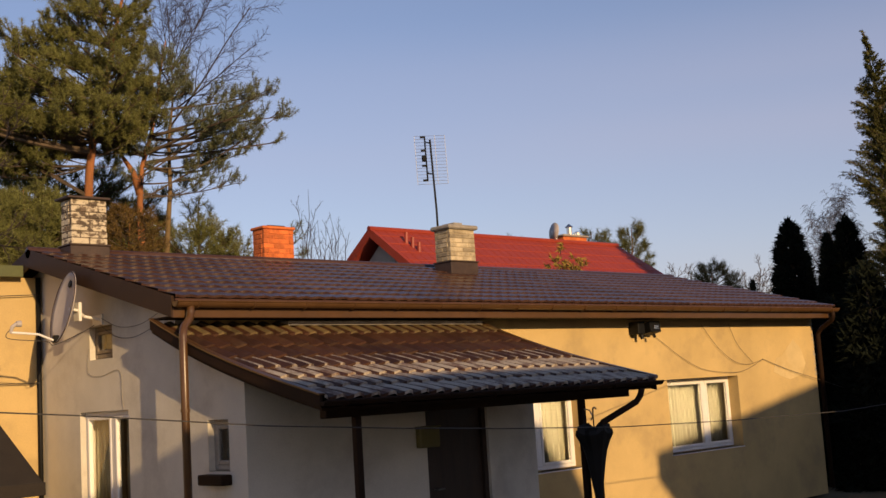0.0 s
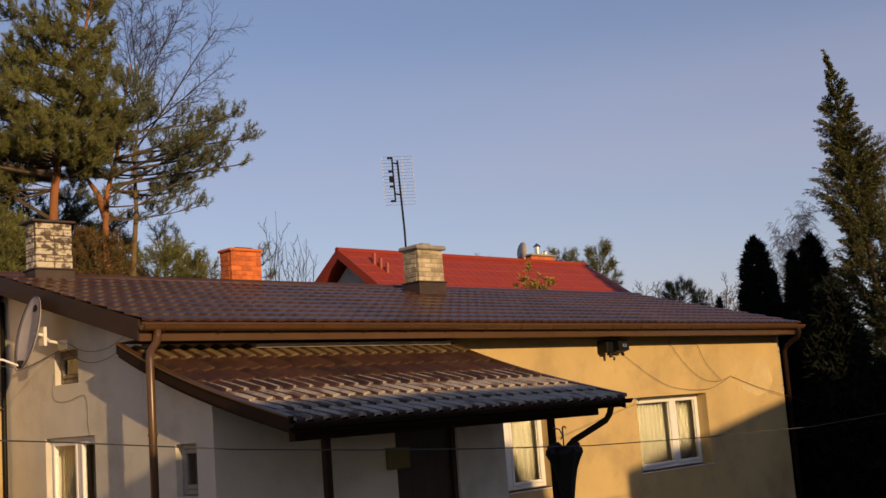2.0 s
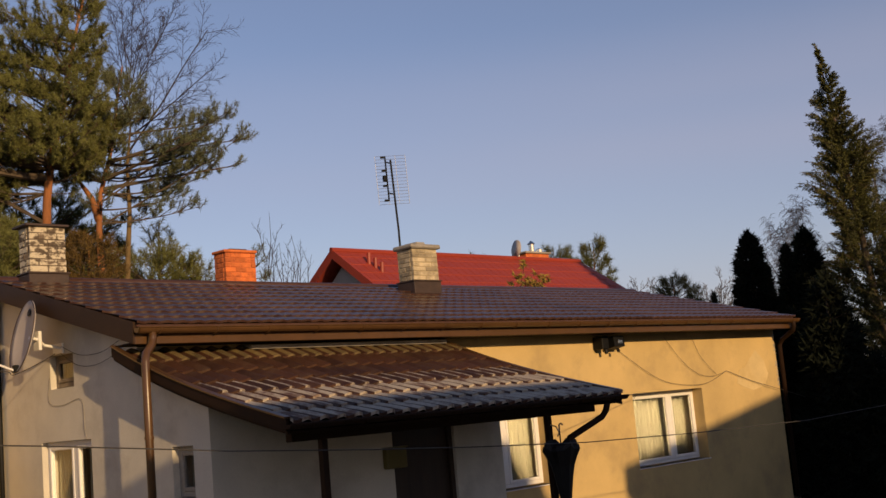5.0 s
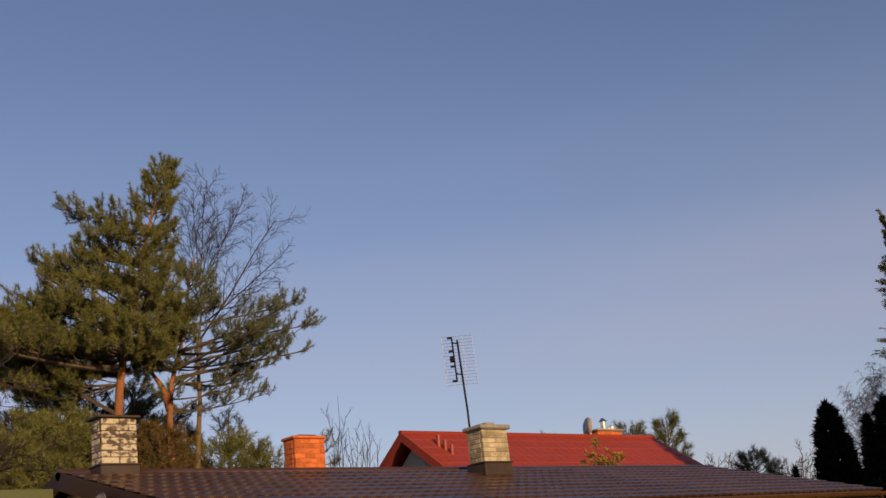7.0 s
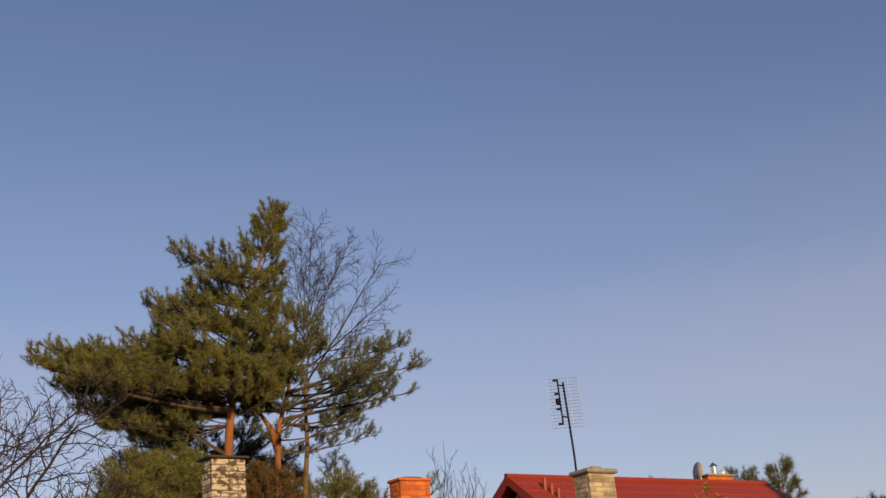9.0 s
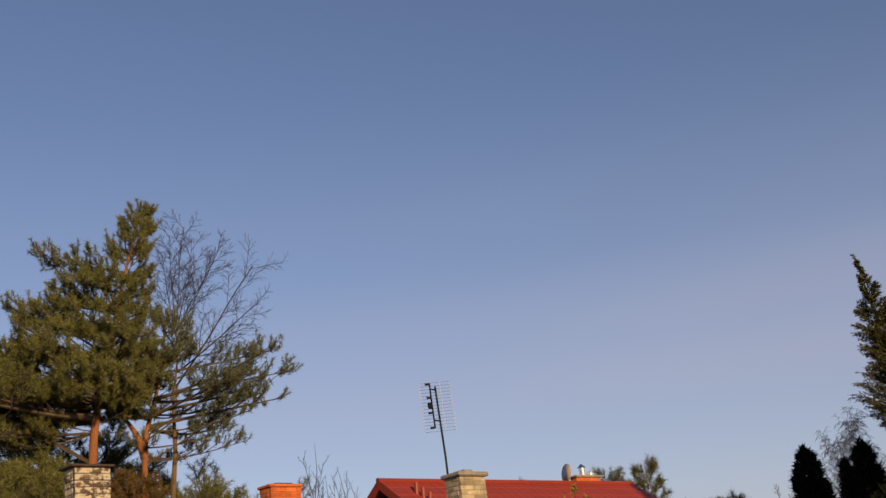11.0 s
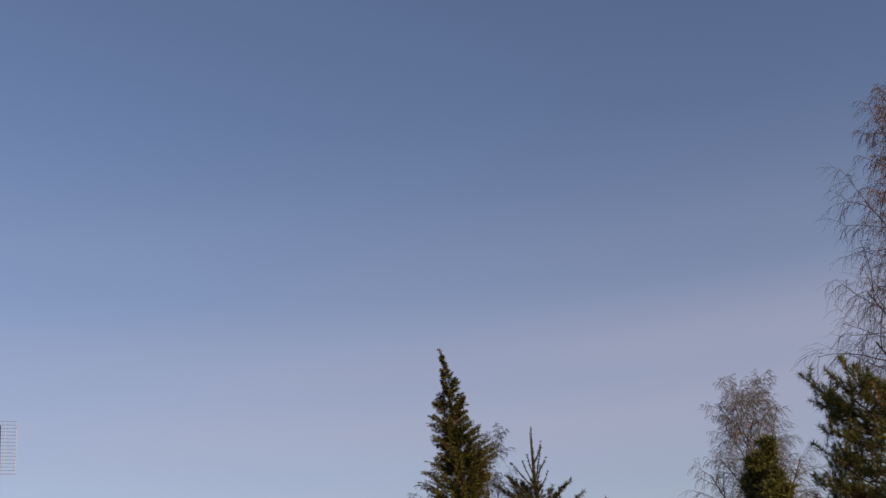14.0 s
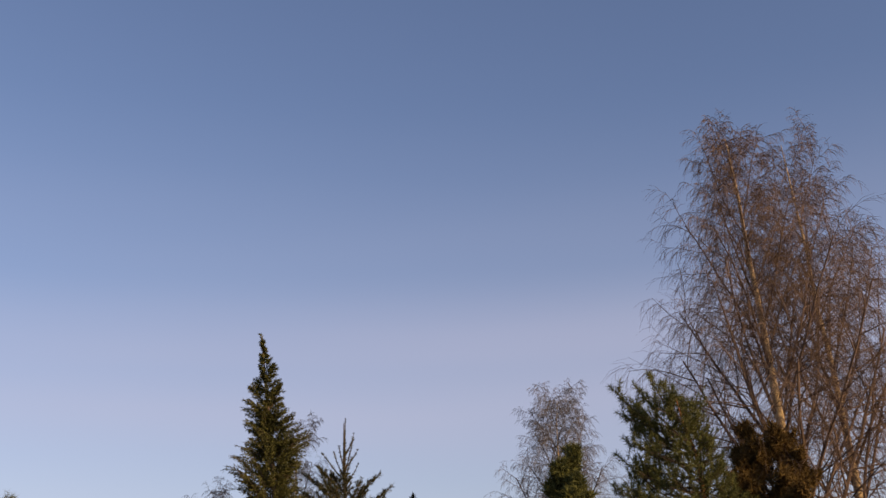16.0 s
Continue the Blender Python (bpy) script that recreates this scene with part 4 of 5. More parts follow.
part("shaft", Mesh().box(26.95, 28.05, 23.05, 23.5, 6.3, 6.80, 0.02), M_BRICK_RED, rch)
part("cap", Mesh().box(26.9, 28.1, 23.0, 23.55, 6.80, 6.86, 0.015), M_CONCRETE, rch)
part("flue", Mesh().tube([(27.4, 23.2, 6.85), (27.4, 23.2, 7.1), (27.4, 23.2, 7.12), (27.4, 23.2, 7.22)], [0.09, 0.09, 0.13, 0.02], 10), M_STEEL, rch, "bright steel flue")
part("flue", Mesh().tube([(27.75, 23.2, 6.85), (27.75, 23.2, 6.96), (27.75, 23.2, 7.0)], [0.12, 0.12, 0.03], 10), M_STEEL, rch)
sd = empty("satellite_dish", "grey satellite dish on the ridge of the red roof", "satellite dish", at=(26.5, 23, 6.6))
part("reflector", Mesh().tube([(26.44, 23.0, 6.89), (26.455, 22.995, 6.888), (26.50, 22.98, 6.88)], [0.29, 0.285, 0.05], 20), M_DISH, sd, "grey bowl", True)
part("pole", Mesh().tube([(26.55, 23, 6.6), (26.55, 23, 6.95)], 0.03, 8), M_GALV, sd)

# ---- unseen houses added behind the camera to shade the yard ----
# Made-up block, sized so that its shadow falls on porch and gable foot.
own = empty("shading_house", "unseen house block added to shade the porch and gable", "house", at=(5.7, -5.5, 0))
part("walls", Mesh().box(2.5, 7.8, -8.4, -2.6, 0, 5.03), M_DULL_WALL, own)
part("roof", Mesh().prism([(-9.0, 5.03), (-2.0, 5.03), (-2.0, 5.27), (-5.5, 6.1), (-9.0, 5.27)], 0, 2.2, 8.25), M_TILE, own, "brown roof with its eave set for the shadow")
# Unseen as well; its roof edge follows the slanting shadow on the ochre wall.
nbh = empty("gabled_house", "gabled house beyond the yard", "house", at=(16, -8, 0))
part("walls", Mesh().prism([(10.93, 0), (28.0, 0), (28.0, 5.3), (19.0, 6.75), (10.93, 5.2)], 1, -13.0, -6.0), M_DULL_WALL, nbh)
for a, b in (((19.0, 7.1), (10.43, 5.6)), ((19.0, 7.1), (28.4, 5.62))):
    part("roof_slope", Mesh().prism([a, b, (b[0], b[1] - 0.42), (a[0], a[1] - 0.25)], 1, -13.3, -5.9), M_TILE, nbh)

# ---- trees ----
def spot(az, dist, z=0.0):
    """A place on the plan, by its bearing from the standing point and its distance."""
    return Vector((dist * math.sin(radians(az)), dist * math.cos(radians(az)), z))


def level(el, dist):
    return EYE.z + dist * math.tan(radians(el))


def unit(rng):
    z = rng.uniform(-1, 1)
    a = rng.uniform(0, 2 * math.pi)
    r = math.sqrt(1 - z * z)
    return Vector((r * math.cos(a), r * math.sin(a), z))


def limb_path(p, d, length, seg, wander, lift, rng):
    """A wandering line; lift bends it up (or down, if below zero)."""
    pts, d = [Vector(p)], Vector(d).normalized()
    for i in range(seg):
        d = (d + unit(rng) * wander + Vector((0, 0, lift))).normalized()
        pts.append(pts[-1] + d * (length / seg))
    return pts


def along(pts, s):
    k = s * (len(pts) - 1)
    i = min(int(k), len(pts) - 2)
    return pts[i].lerp(pts[i + 1], k - i), (pts[i + 1] - pts[i]).normalized()


def grow(m, fine, p, d, length, r, depth, spec, rng, tips):
    """A limb with its branches; the last two depths go into the mesh of fine twigs. Tips are collected."""
    L = spec[depth]
    pts = limb_path(p, d, length, L["seg"], L["wander"], L["lift"], rng)
    n = len(pts) - 1
    r1 = r * L.get("taper", 0.35)
    (fine if L.get("fine") else m).tube(pts, [r + (r1 - r) * i / n for i in range(n + 1)], L["sides"], False)
    if depth + 1 < len(spec):
        C = spec[depth + 1]
        count = L["n"]
        turn = rng.uniform(0, 6.28)
        for i in range(count):
            s = L["start"] + (1 - L["start"]) * (i + rng.random() * 0.8) / count
            q, ax = along(pts, min(s, 0.999))
            side = ax.orthogonal().normalized()
            side = Matrix.Rotation(turn + i * 2.4 + rng.uniform(-0.4, 0.4), 3, ax) @ side
            a = radians(L["angle"] + rng.uniform(-12, 12))
            side.z *= L.get("flat", 1.0)
            cd = ax * math.cos(a) + side.normalized() * math.sin(a)
            cl = length * L["ratio"] * (1 - L.get("shorten", 0.5) * s) * rng.uniform(0.7, 1.2)
            grow(m, fine, q, cd, cl, max(C["rmin"], r * L["thin"] * (1 - 0.5 * s)), depth + 1, spec, rng, tips)
    tips.append((pts[-1], (pts[-1] - pts[-2]).normalized(), depth))


def tuft(m, p, d, rng, n, size, width, spread):
    """Needles or small sprays: thin blades that fan out."""
    for _ in range(n):
        w = (d * (1 - spread) + unit(rng) * spread).normalized()
        o = w.cross(unit(rng)).normalized() * width
        a = p + unit(rng) * size * 0.25
        b = a + w * size * rng.uniform(0.6, 1.1)
        k = len(m.v)
        m.v.extend((a + o, b, a - o))
        m.f.append((k, k + 1, k + 2))


def tree(name, label, category, at, trunk, bark, fine=None, leaves=None, twig_mat=None, leaf_mat=None, group=""):
    ob = empty(name, label, category, group, at=at)
    part("trunk", trunk, bark, ob, "", True)
    if fine and fine.f:
        part("branchwork", fine, twig_mat or bark, ob, "", False, "stuff")
    if leaves and leaves.f:
        part("crown", leaves, leaf_mat, ob, "", False, "stuff")
    return ob


def pine(label, base_az, top_az, dist, top_el, low_el, limbs, reach, seed, tufts=2, needles=15, size=0.30, trunk_r=0.2, mat=None, bark=None, lift=0.04, group="", dens=8, rise=0.0, twigs=4):
    """A Scots pine. reach(k, side): the length of a limb at the share k of the crown's height, on the side (-1 left .. 1 right)."""
    rng = random.Random(seed)
    base, top = spot(base_az, dist), spot(top_az, dist, level(top_el, dist))
    low = level(low_el, dist)
    right = Vector((math.cos(radians(base_az)), -math.sin(radians(base_az)), 0))
    back = Vector((math.sin(radians(base_az)), math.cos(radians(base_az)), 0))
    n = 12
    pts = []
    for i in range(n + 1):
        k = i / n
        q = base.lerp(Vector((top.x, top.y, 0)), k ** 1.6)
        pts.append(Vector((q.x, q.y, top.z * k - 0.1)) + (unit(rng) * 0.12 if 0 < i < n else Vector()))
    trunk, fine, leaves, tips = Mesh(), Mesh(), Mesh(), []
    trunk.tube(pts, [trunk_r * (1 - 0.86 * i / n) for i in range(n + 1)], 10)
    spec = [dict(seg=7, wander=0.13, lift=lift, n=dens, start=0.3, angle=46, ratio=0.36, thin=0.5, sides=5, rmin=0.03, shorten=0.4, flat=0.45),
            dict(seg=4, wander=0.2, lift=0.13, n=twigs, start=0.3, angle=42, ratio=0.5, thin=0.5, sides=4, rmin=0.014, fine=True, shorten=0.3, flat=0.7),
            dict(seg=3, wander=0.2, lift=0.16, n=0, start=0, angle=0, ratio=0, thin=0, sides=3, rmin=0.008, fine=True)]
    for i in range(limbs):
        k = ((i + rng.random()) / limbs) ** 0.9
        z = low + (top.z - low) * k * 0.97
        q, _ = along(pts, min(0.995, (z + 0.1) / top.z))
        a = i * 2.399 + rng.uniform(-0.3, 0.3)
        side = math.cos(a)
        d = right * side + back * math.sin(a) + Vector((0, 0, rise + 0.8 * k ** 2.5))
        length = reach(k, side) * (1.0 if abs(side) > 0.5 else 0.85) * rng.uniform(0.8, 1.08)
        grow(fine, fine, q, d, length, max(0.025, 0.085 * (1 - 0.7 * k)), 0, spec, rng, tips)
    for i in range(1):
        tips.append((along(pts, 0.999 - 0.014 * i)[0], Vector((0, 0, 1)), 2))
    for p, d, depth in tips:
        for t in range(tufts if depth else tufts + 1):
            q = p - d * (0.16 * t) + unit(rng) * 0.06
            tuft(leaves, q, (d + Vector((0, 0, 0.35))).normalized(), rng, int(needles * 1.6), size * 0.85, 0.0105, 0.72)
    return tree("pine_tree", label, "tree", base, trunk, bark or M_BARK_PINE, fine, leaves, M_BARK_GREY, mat or M_PINE, group)


def table(k, rows):
    """A value between rows of (k, value)."""
    for (a, u), (b, v) in zip(rows, rows[1:]):
        if k <= b:
            return u + (v - u) * max(0.0, (k - a) / (b - a))
    return rows[-1][1]


def brush(m, p, d, length, rng, n, size, width=0.0062):
    """A shoot's needles, set round its last stretch and pointing forwards."""
    for _ in range(n):
        q = p - d * length * rng.random() ** 1.3
        w = (d * 0.5 + unit(rng) * 0.85).normalized()
        o = w.cross(unit(rng)).normalized() * width
        b = q + w * size * rng.uniform(0.7, 1.15)
        k = len(m.v)
        m.v.extend((q + o, b, q - o))
        m.f.append((k, k + 1, k + 2))


def scots(label, trunk_az, dist, top_el, low_el, left, right, limbs, seed, spires=(), trunk_r=0.2, mat=None, needles=64, size=0.13, plates=(), fork=None, up=0.6, group="", depth=0.75, tiers=(), inner=0, subs=4.0, arms=()):
    """A Scots pine with flat plates of foliage and upturned shoots.
    trunk_az: rows (height angle, bearing) of the trunk; left, right: rows (height angle, bearing) of the crown's outline."""
    rng = random.Random(seed)
    low, high = level(low_el, dist), level(top_el, dist)
    step = dist * math.tan(radians(1))

    def stem(z):
        e = math.degrees(math.atan2(z - EYE.z, dist))
        return spot(table(e, trunk_az), dist, z)
    zs = [high * i / 14 for i in range(15)]
    wob = [unit(rng) * 0.07 for _ in zs]
    trunk, fine, leaves = Mesh(), Mesh(), Mesh()
    trunk.tube([stem(z) + (w if 0 < i < 13 else Vector()) - Vector((0, 0, 0.06)) for i, (z, w) in enumerate(zip(zs, wob))],
               [trunk_r * (1 - 0.93 * (i / 14) ** 1.2) for i in range(15)], 10)
    base = stem(0)
    az0 = radians(trunk_az[0][1])
    rt = Vector((math.cos(az0), -math.sin(az0), 0))
    bk = Vector((math.sin(az0), math.cos(az0), 0))
    if fork:
        f_az, f_el, t_az, t_el = fork
        z0, z1 = level(f_el, dist), level(t_el, dist)
        p0, p1 = stem(z0), spot(t_az, dist, z1)
        trunk.tube([p0, p0.lerp(p1, 0.5) + rt * 0.12, p1], [trunk_r * 0.6, trunk_r * 0.45, trunk_r * 0.2], 8)

    def shoot(p, d, length, r):
        """A short upturned end of a branch with its needles."""
        e = (Vector(d) * (1 - up) + Vector((0, 0, up)) + unit(rng) * 0.35).normalized()
        mid = p + Vector(d).normalized() * length * 0.45
        tip = mid + e * length * 0.6
        fine.tube([p, mid, tip], [r, r * 0.8, r * 0.5], 3, False)
        brush(leaves, tip + e * 0.04, e, length * 0.75 + 0.08, rng, needles, size)

    def bough(p, tip, r):
        """A limb from the trunk to its tip, with flat side branches."""
        span = tip - p
        length = span.length
        mid = p.lerp(tip, 0.5) + Vector((0, 0, -0.07 * length)) + unit(rng) * 0.08 * length
        pts = [p.lerp(mid, t).lerp(mid.lerp(tip, t), t) for t in (0, 0.17, 0.33, 0.5, 0.67, 0.83, 1)]
        fine.tube(pts, [r * (1 - 0.12 * i) for i in range(7)], 5, False)
        count = max(2, int(length * subs))
        for i in range(count):
            t = 0.27 + 0.71 * (i + rng.random()) / count
            q, ax = along(pts, min(t, 0.998))
            sd = ax.cross(Vector((0, 0, 1)))
            if sd.length < 0.2:
                sd = unit(rng)
            sd = sd.normalized() * (1 if i % 2 else -1)
            d = (ax * 0.75 + sd * rng.uniform(0.45, 0.95) + Vector((0, 0, rng.uniform(-0.1, 0.35)))).normalized()
            ln = min(1.25, 0.24 + 0.34 * length * (1.05 - t)) * rng.uniform(0.7, 1.25)
            sub = limb_path(q, d, ln, 3, 0.14, 0.05, rng)
            fine.tube(sub, [0.016, 0.013, 0.010, 0.007], 3, False)
            for j in range(max(2, int(ln * 9.5))):
                g, gx = along(sub, min(0.99, 0.5 + 0.5 * rng.random()))
                shoot(g, (gx + unit(rng) * 0.8).normalized(), rng.uniform(0.14, 0.32), 0.008)
            shoot(sub[-1], d, rng.uniform(0.18, 0.36), 0.009)
        for j in range(2):
            shoot(tip, (span.normalized() + unit(rng) * 0.3).normalized(), rng.uniform(0.2, 0.4), 0.012)
    for i in range(limbs + inner):
        k = ((i + rng.random()) / limbs) ** 1.35
        el = low_el + (top_el - low_el) * 0.985 * k
        if tiers:
            el = min(tiers, key=lambda q: abs(q - el)) + rng.uniform(-0.22, 0.22)
            k = (el - low_el) / (top_el - low_el)
        if i >= limbs:
            el = low_el + (top_el - low_el) * rng.uniform(0.3, 0.97)
            k = (el - low_el) / (top_el - low_el)
        elif plates:
            el = rng.choice(plates) + rng.uniform(-0.2, 0.2)
            k = (el - low_el) / (top_el - low_el)
        a = i * 2.399 + rng.uniform(-0.3, 0.3)
        if plates and i < limbs and rng.random() < 0.6:
            a = rng.uniform(-1.0, 1.0)
        side = math.cos(a)
        z = level(el, dist)
        here = table(el, trunk_az)
        lr = max(0.12, (here - table(el, left)) * step)
        rr = max(0.12, (table(el, right) - here) * step)
        w = min(1.0, max(0.0, side * 0.9 + 0.5))
        reach = lr * (1 - w) + rr * w
        if abs(side) < 0.6:
            reach = min(reach, depth * (min(lr, rr) + 0.8 * min(2.0, max(lr, rr))))
        reach = max(0.1, reach - 0.14) * (rng.uniform(0.84, 1.0) if rng.random() < 0.7 else rng.uniform(0.4, 0.84))
        flat = rt * side + bk * math.sin(a)
        zz = max(low - 0.6, z - reach * (0.10 + 0.5 * max(0.0, k) ** 2) - 0.15)
        bough(stem(zz), Vector((stem(z).x, stem(z).y, z - 0.18)) + flat * reach, max(0.016, 0.018 + 0.012 * reach))
    for az, el in arms:
        tip = spot(az, dist, level(el, dist))
        run = abs(az - table(el, trunk_az)) * step
        bough(stem(max(low - 0.6, tip.z - 0.12 * run - 0.1)) + bk * rng.uniform(-0.1, 0.1), tip + bk * rng.uniform(-0.7, 0.7), 0.014 + 0.006 * run)
    for az, el in spires:
        tip = spot(az, dist, level(el, dist))
        foot = stem(tip.z - 1.0 - 0.4 * abs(az - table(el, trunk_az)) * step)
        pts = [foot, foot.lerp(tip, 0.6) + Vector((0, 0, -0.12)), tip]
        fine.tube(pts, [0.03, 0.02, 0.008], 4, False)
        brush(leaves, tip, (tip - pts[1]).normalized(), 0.42, rng, int(needles * 2.6), size * 1.1)
        for j in range(7):
            q = pts[1].lerp(tip, -0.1 + 0.14 * j)
            shoot(q, unit(rng) + Vector((0, 0, 0.6)), rng.uniform(0.24, 0.34), 0.008)
    for i in range(3):
        q = stem(high - 0.2 * i)
        brush(leaves, q, Vector((0, 0, 1)), 0.2, rng, needles // 2, size * 0.6)
    return tree("pine_tree", label, "tree", base, trunk, M_BARK_PINE, fine, leaves, M_BARK_GREY, mat or M_PINE, group)


scots("tall Scots pine with orange upper trunk and dense olive crown", ((0, 25.9), (10.9, 26.25), (16, 27.2), (22.5, 28.9)), 30, 22.4, 12.9,
      ((10.8, 22.6), (11.4, 20.8), (12.4, 20.4), (13.2, 18.6), (14.2, 17.4), (15.7, 17.5), (15.9, 20.6), (17.0, 22.4), (17.8, 23.0), (18.6, 24.2), (19.4, 25.0), (20.0, 26.7), (20.4, 27.6), (21.4, 28.0), (22.5, 28.7)),
      ((10.8, 26.9), (12.4, 27.4), (13.2, 29.0), (14.3, 30.0), (15.8, 30.3), (17.4, 29.2), (19.0, 29.3), (19.6, 29.5), (20.2, 29.1), (21.6, 29.5), (22.5, 28.95)),
      126, 11, ((24.1, 20.2), (27.2, 21.0), (28.0, 21.7), (29.5, 21.6), (22.5, 17.8), (22.9, 17.6), (21.0, 16.6), (17.4, 15.9), (18.1, 15.7), (23.6, 18.1), (26.2, 19.9)), 0.2,
      subs=4.4, arms=((17.6, 15.1), (17.5, 14.6), (18.3, 14.0), (18.8, 15.4), (19.5, 15.0), (18.9, 13.6), (20.5, 12.1), (20.9, 11.6), (22.0, 11.3), (21.4, 12.0), (24.0, 11.5), (25.0, 12.2), (27.4, 12.0), (28.0, 12.6), (24.1, 19.9), (22.7, 17.5)), tiers=(13.4, 14.2, 15.3, 16.3, 17.4, 18.5, 19.5, 20.5, 21.4, 22.1))
scots("Scots pine with orange forked trunk and layered side plates", ((0, 28.6), (10.2, 28.7), (12, 29.0), (17.9, 30.2)), 31, 17.8, 10.2,
      ((10, 27.6), (13.0, 27.8), (15.4, 28.3), (16.8, 29.1), (17.9, 29.9)),
      ((10.3, 33.0), (11.3, 33.5), (12.0, 33.4), (13.0, 35.4), (14.2, 36.1), (15.2, 35.4), (15.5, 31.4), (16.6, 31.4), (17.9, 30.4)),
      4, 12, ((35.3, 15.4), (36.1, 14.4), (31.3, 16.8), (33.6, 14.6)), 0.17, M_PINE_BLUE, 50, 0.13, (10.8, 11.2, 12.3, 13.0, 13.6, 14.2, 14.7), (28.6, 10.4, 27.7, 12.6), inner=44, subs=3.0, arms=((36.0, 14.2), (35.2, 15.2), (34.4, 13.2), (33.4, 11.0), (32.6, 11.5), (33.7, 12.4)))
scots("low bushy pine behind the chimney", ((0, 23.4), (11, 23.4)), 28, 10.8, 5.0, ((0, 19.2), (8.8, 19.3), (10.2, 20.6), (10.8, 22.4)), ((0, 27.4), (9.2, 27.0), (10.0, 25.4), (10.8, 24.4)), 130, 14, ((24.6, 10.6), (22.4, 10.7), (25.4, 10.0), (20.4, 10.2)), 0.12, None, 44, 0.19, depth=0.4)
scots("dark pine behind the tall trunks", ((0, 25.0), (12, 25.0)), 36, 11.9, 6.0, ((0, 20.2), (10.6, 20.3), (11.9, 22.0)), ((0, 30.6), (10.4, 30.4), (11.9, 27.8)), 100, 17, (), 0.12, M_PINE_DARK, 40, 0.18, depth=0.4)
scots("low brownish young pine before the forked trunk", ((0, 28.2), (10, 28.2)), 29, 9.9, 5.0, ((0, 26.8), (8.8, 26.9), (9.9, 27.8)), ((0, 30.2), (9.0, 29.8), (9.9, 28.6)), 60, 16, (), 0.08, M_BROWN_PINE, 40, 0.15, depth=0.4)
scots("low bushy pine with spiky shoots beside the tall pines", ((0, 31.2), (10.2, 31.5)), 33, 9.0, 5.0, ((0, 26.6), (8.0, 26.8), (8.7, 29.0), (9, 31.0)), ((0, 34.4), (7.6, 34.2), (8.5, 33.2), (9, 31.8)), 100, 15, ((31.5, 10.2), (32.1, 9.7), (31.0, 9.9)), 0.1, None, 44, 0.18, depth=0.4)


def bare(name, label, base_az, dist, top_el, forks, seed, spec, r0, bark, twig, top_az=None, group="", stout=0.75):
    """A leafless tree: a trunk that ends in a few steep limbs. forks: (bearing aside in degrees of lean, share of the height, length)."""
    rng = random.Random(seed)
    base = spot(base_az, dist)
    height = level(top_el, dist)
    top = spot(top_az if top_az is not None else base_az, dist)
    right = Vector((math.cos(radians(base_az)), -math.sin(radians(base_az)), 0))
    back = Vector((math.sin(radians(base_az)), math.cos(radians(base_az)), 0))
    n = 10
    pts = [Vector((*(base.lerp(top, (i / n) ** 1.5)).xy, height * i / n - 0.1)) + (unit(rng) * 0.08 if 0 < i else Vector()) for i in range(n + 1)]
    trunk, fine, tips = Mesh(), Mesh(), []
    trunk.tube(pts, [r0 * (1 - 0.93 * i / n) for i in range(n + 1)], 8)
    for side, out, k, length in forks:
        q, _ = along(pts, k)
        d = right * side + back * out + Vector((0, 0, 1.0))
        grow(fine, fine, q, d, length, r0 * (1 - 0.9 * k) * stout, 0, spec, rng, tips)
    return tree(name, label, "tree", base, trunk, bark, fine, None, twig, None, group)


UPRIGHT = [dict(seg=8, wander=0.10, lift=0.05, n=9, start=0.2, angle=38, ratio=0.42, thin=0.5, sides=5, rmin=0.024, shorten=0.4),
           dict(seg=5, wander=0.14, lift=0.05, n=7, start=0.2, angle=40, ratio=0.5, thin=0.55, sides=4, rmin=0.016, shorten=0.3),
           dict(seg=4, wander=0.18, lift=0.04, n=4, start=0.2, angle=38, ratio=0.55, thin=0.6, sides=3, rmin=0.011, fine=True),
           dict(seg=3, wander=0.2, lift=0.02, n=0, start=0, angle=0, ratio=0, thin=0, sides=3, rmin=0.008, fine=True)]
ROUNDED = [dict(seg=9, wander=0.07, lift=0.02, n=12, start=0.12, angle=42, ratio=0.36, thin=0.5, sides=5, rmin=0.016, shorten=0.45),
           dict(seg=5, wander=0.12, lift=0.02, n=8, start=0.2, angle=40, ratio=0.5, thin=0.55, sides=4, rmin=0.009, shorten=0.3),
           dict(seg=4, wander=0.14, lift=0.02, n=5, start=0.2, angle=36, ratio=0.55, thin=0.6, sides=3, rmin=0.006, fine=True),
           dict(seg=3, wander=0.15, lift=0.0, n=0, start=0, angle=0, ratio=0, thin=0, sides=3, rmin=0.004, fine=True)]
CROOKED = [dict(seg=9, wander=0.2, lift=0.0, n=10, start=0.15, angle=48, ratio=0.42, thin=0.55, sides=5, rmin=0.026, shorten=0.4),
           dict(seg=6, wander=0.22, lift=0.03, n=6, start=0.15, angle=46, ratio=0.5, thin=0.55, sides=4, rmin=0.016, shorten=0.3),
           dict(seg=4, wander=0.25, lift=0.05, n=3, start=0.2, angle=44, ratio=0.55, thin=0.6, sides=3, rmin=0.011, fine=True),
           dict(seg=3, wander=0.25, lift=0.05, n=0, start=0, angle=0, ratio=0, thin=0, sides=3, rmin=0.008, fine=True)]
SLIM = [dict(seg=6, wander=0.08, lift=0.08, n=6, start=0.15, angle=30, ratio=0.42, thin=0.5, sides=4, rmin=0.009, shorten=0.4),
        dict(seg=4, wander=0.1, lift=0.06, n=4, start=0.2, angle=30, ratio=0.5, thin=0.55, sides=3, rmin=0.008, fine=True),
        dict(seg=3, wander=0.12, lift=0.04, n=0, start=0, angle=0, ratio=0, thin=0, sides=3, rmin=0.004, fine=True)]
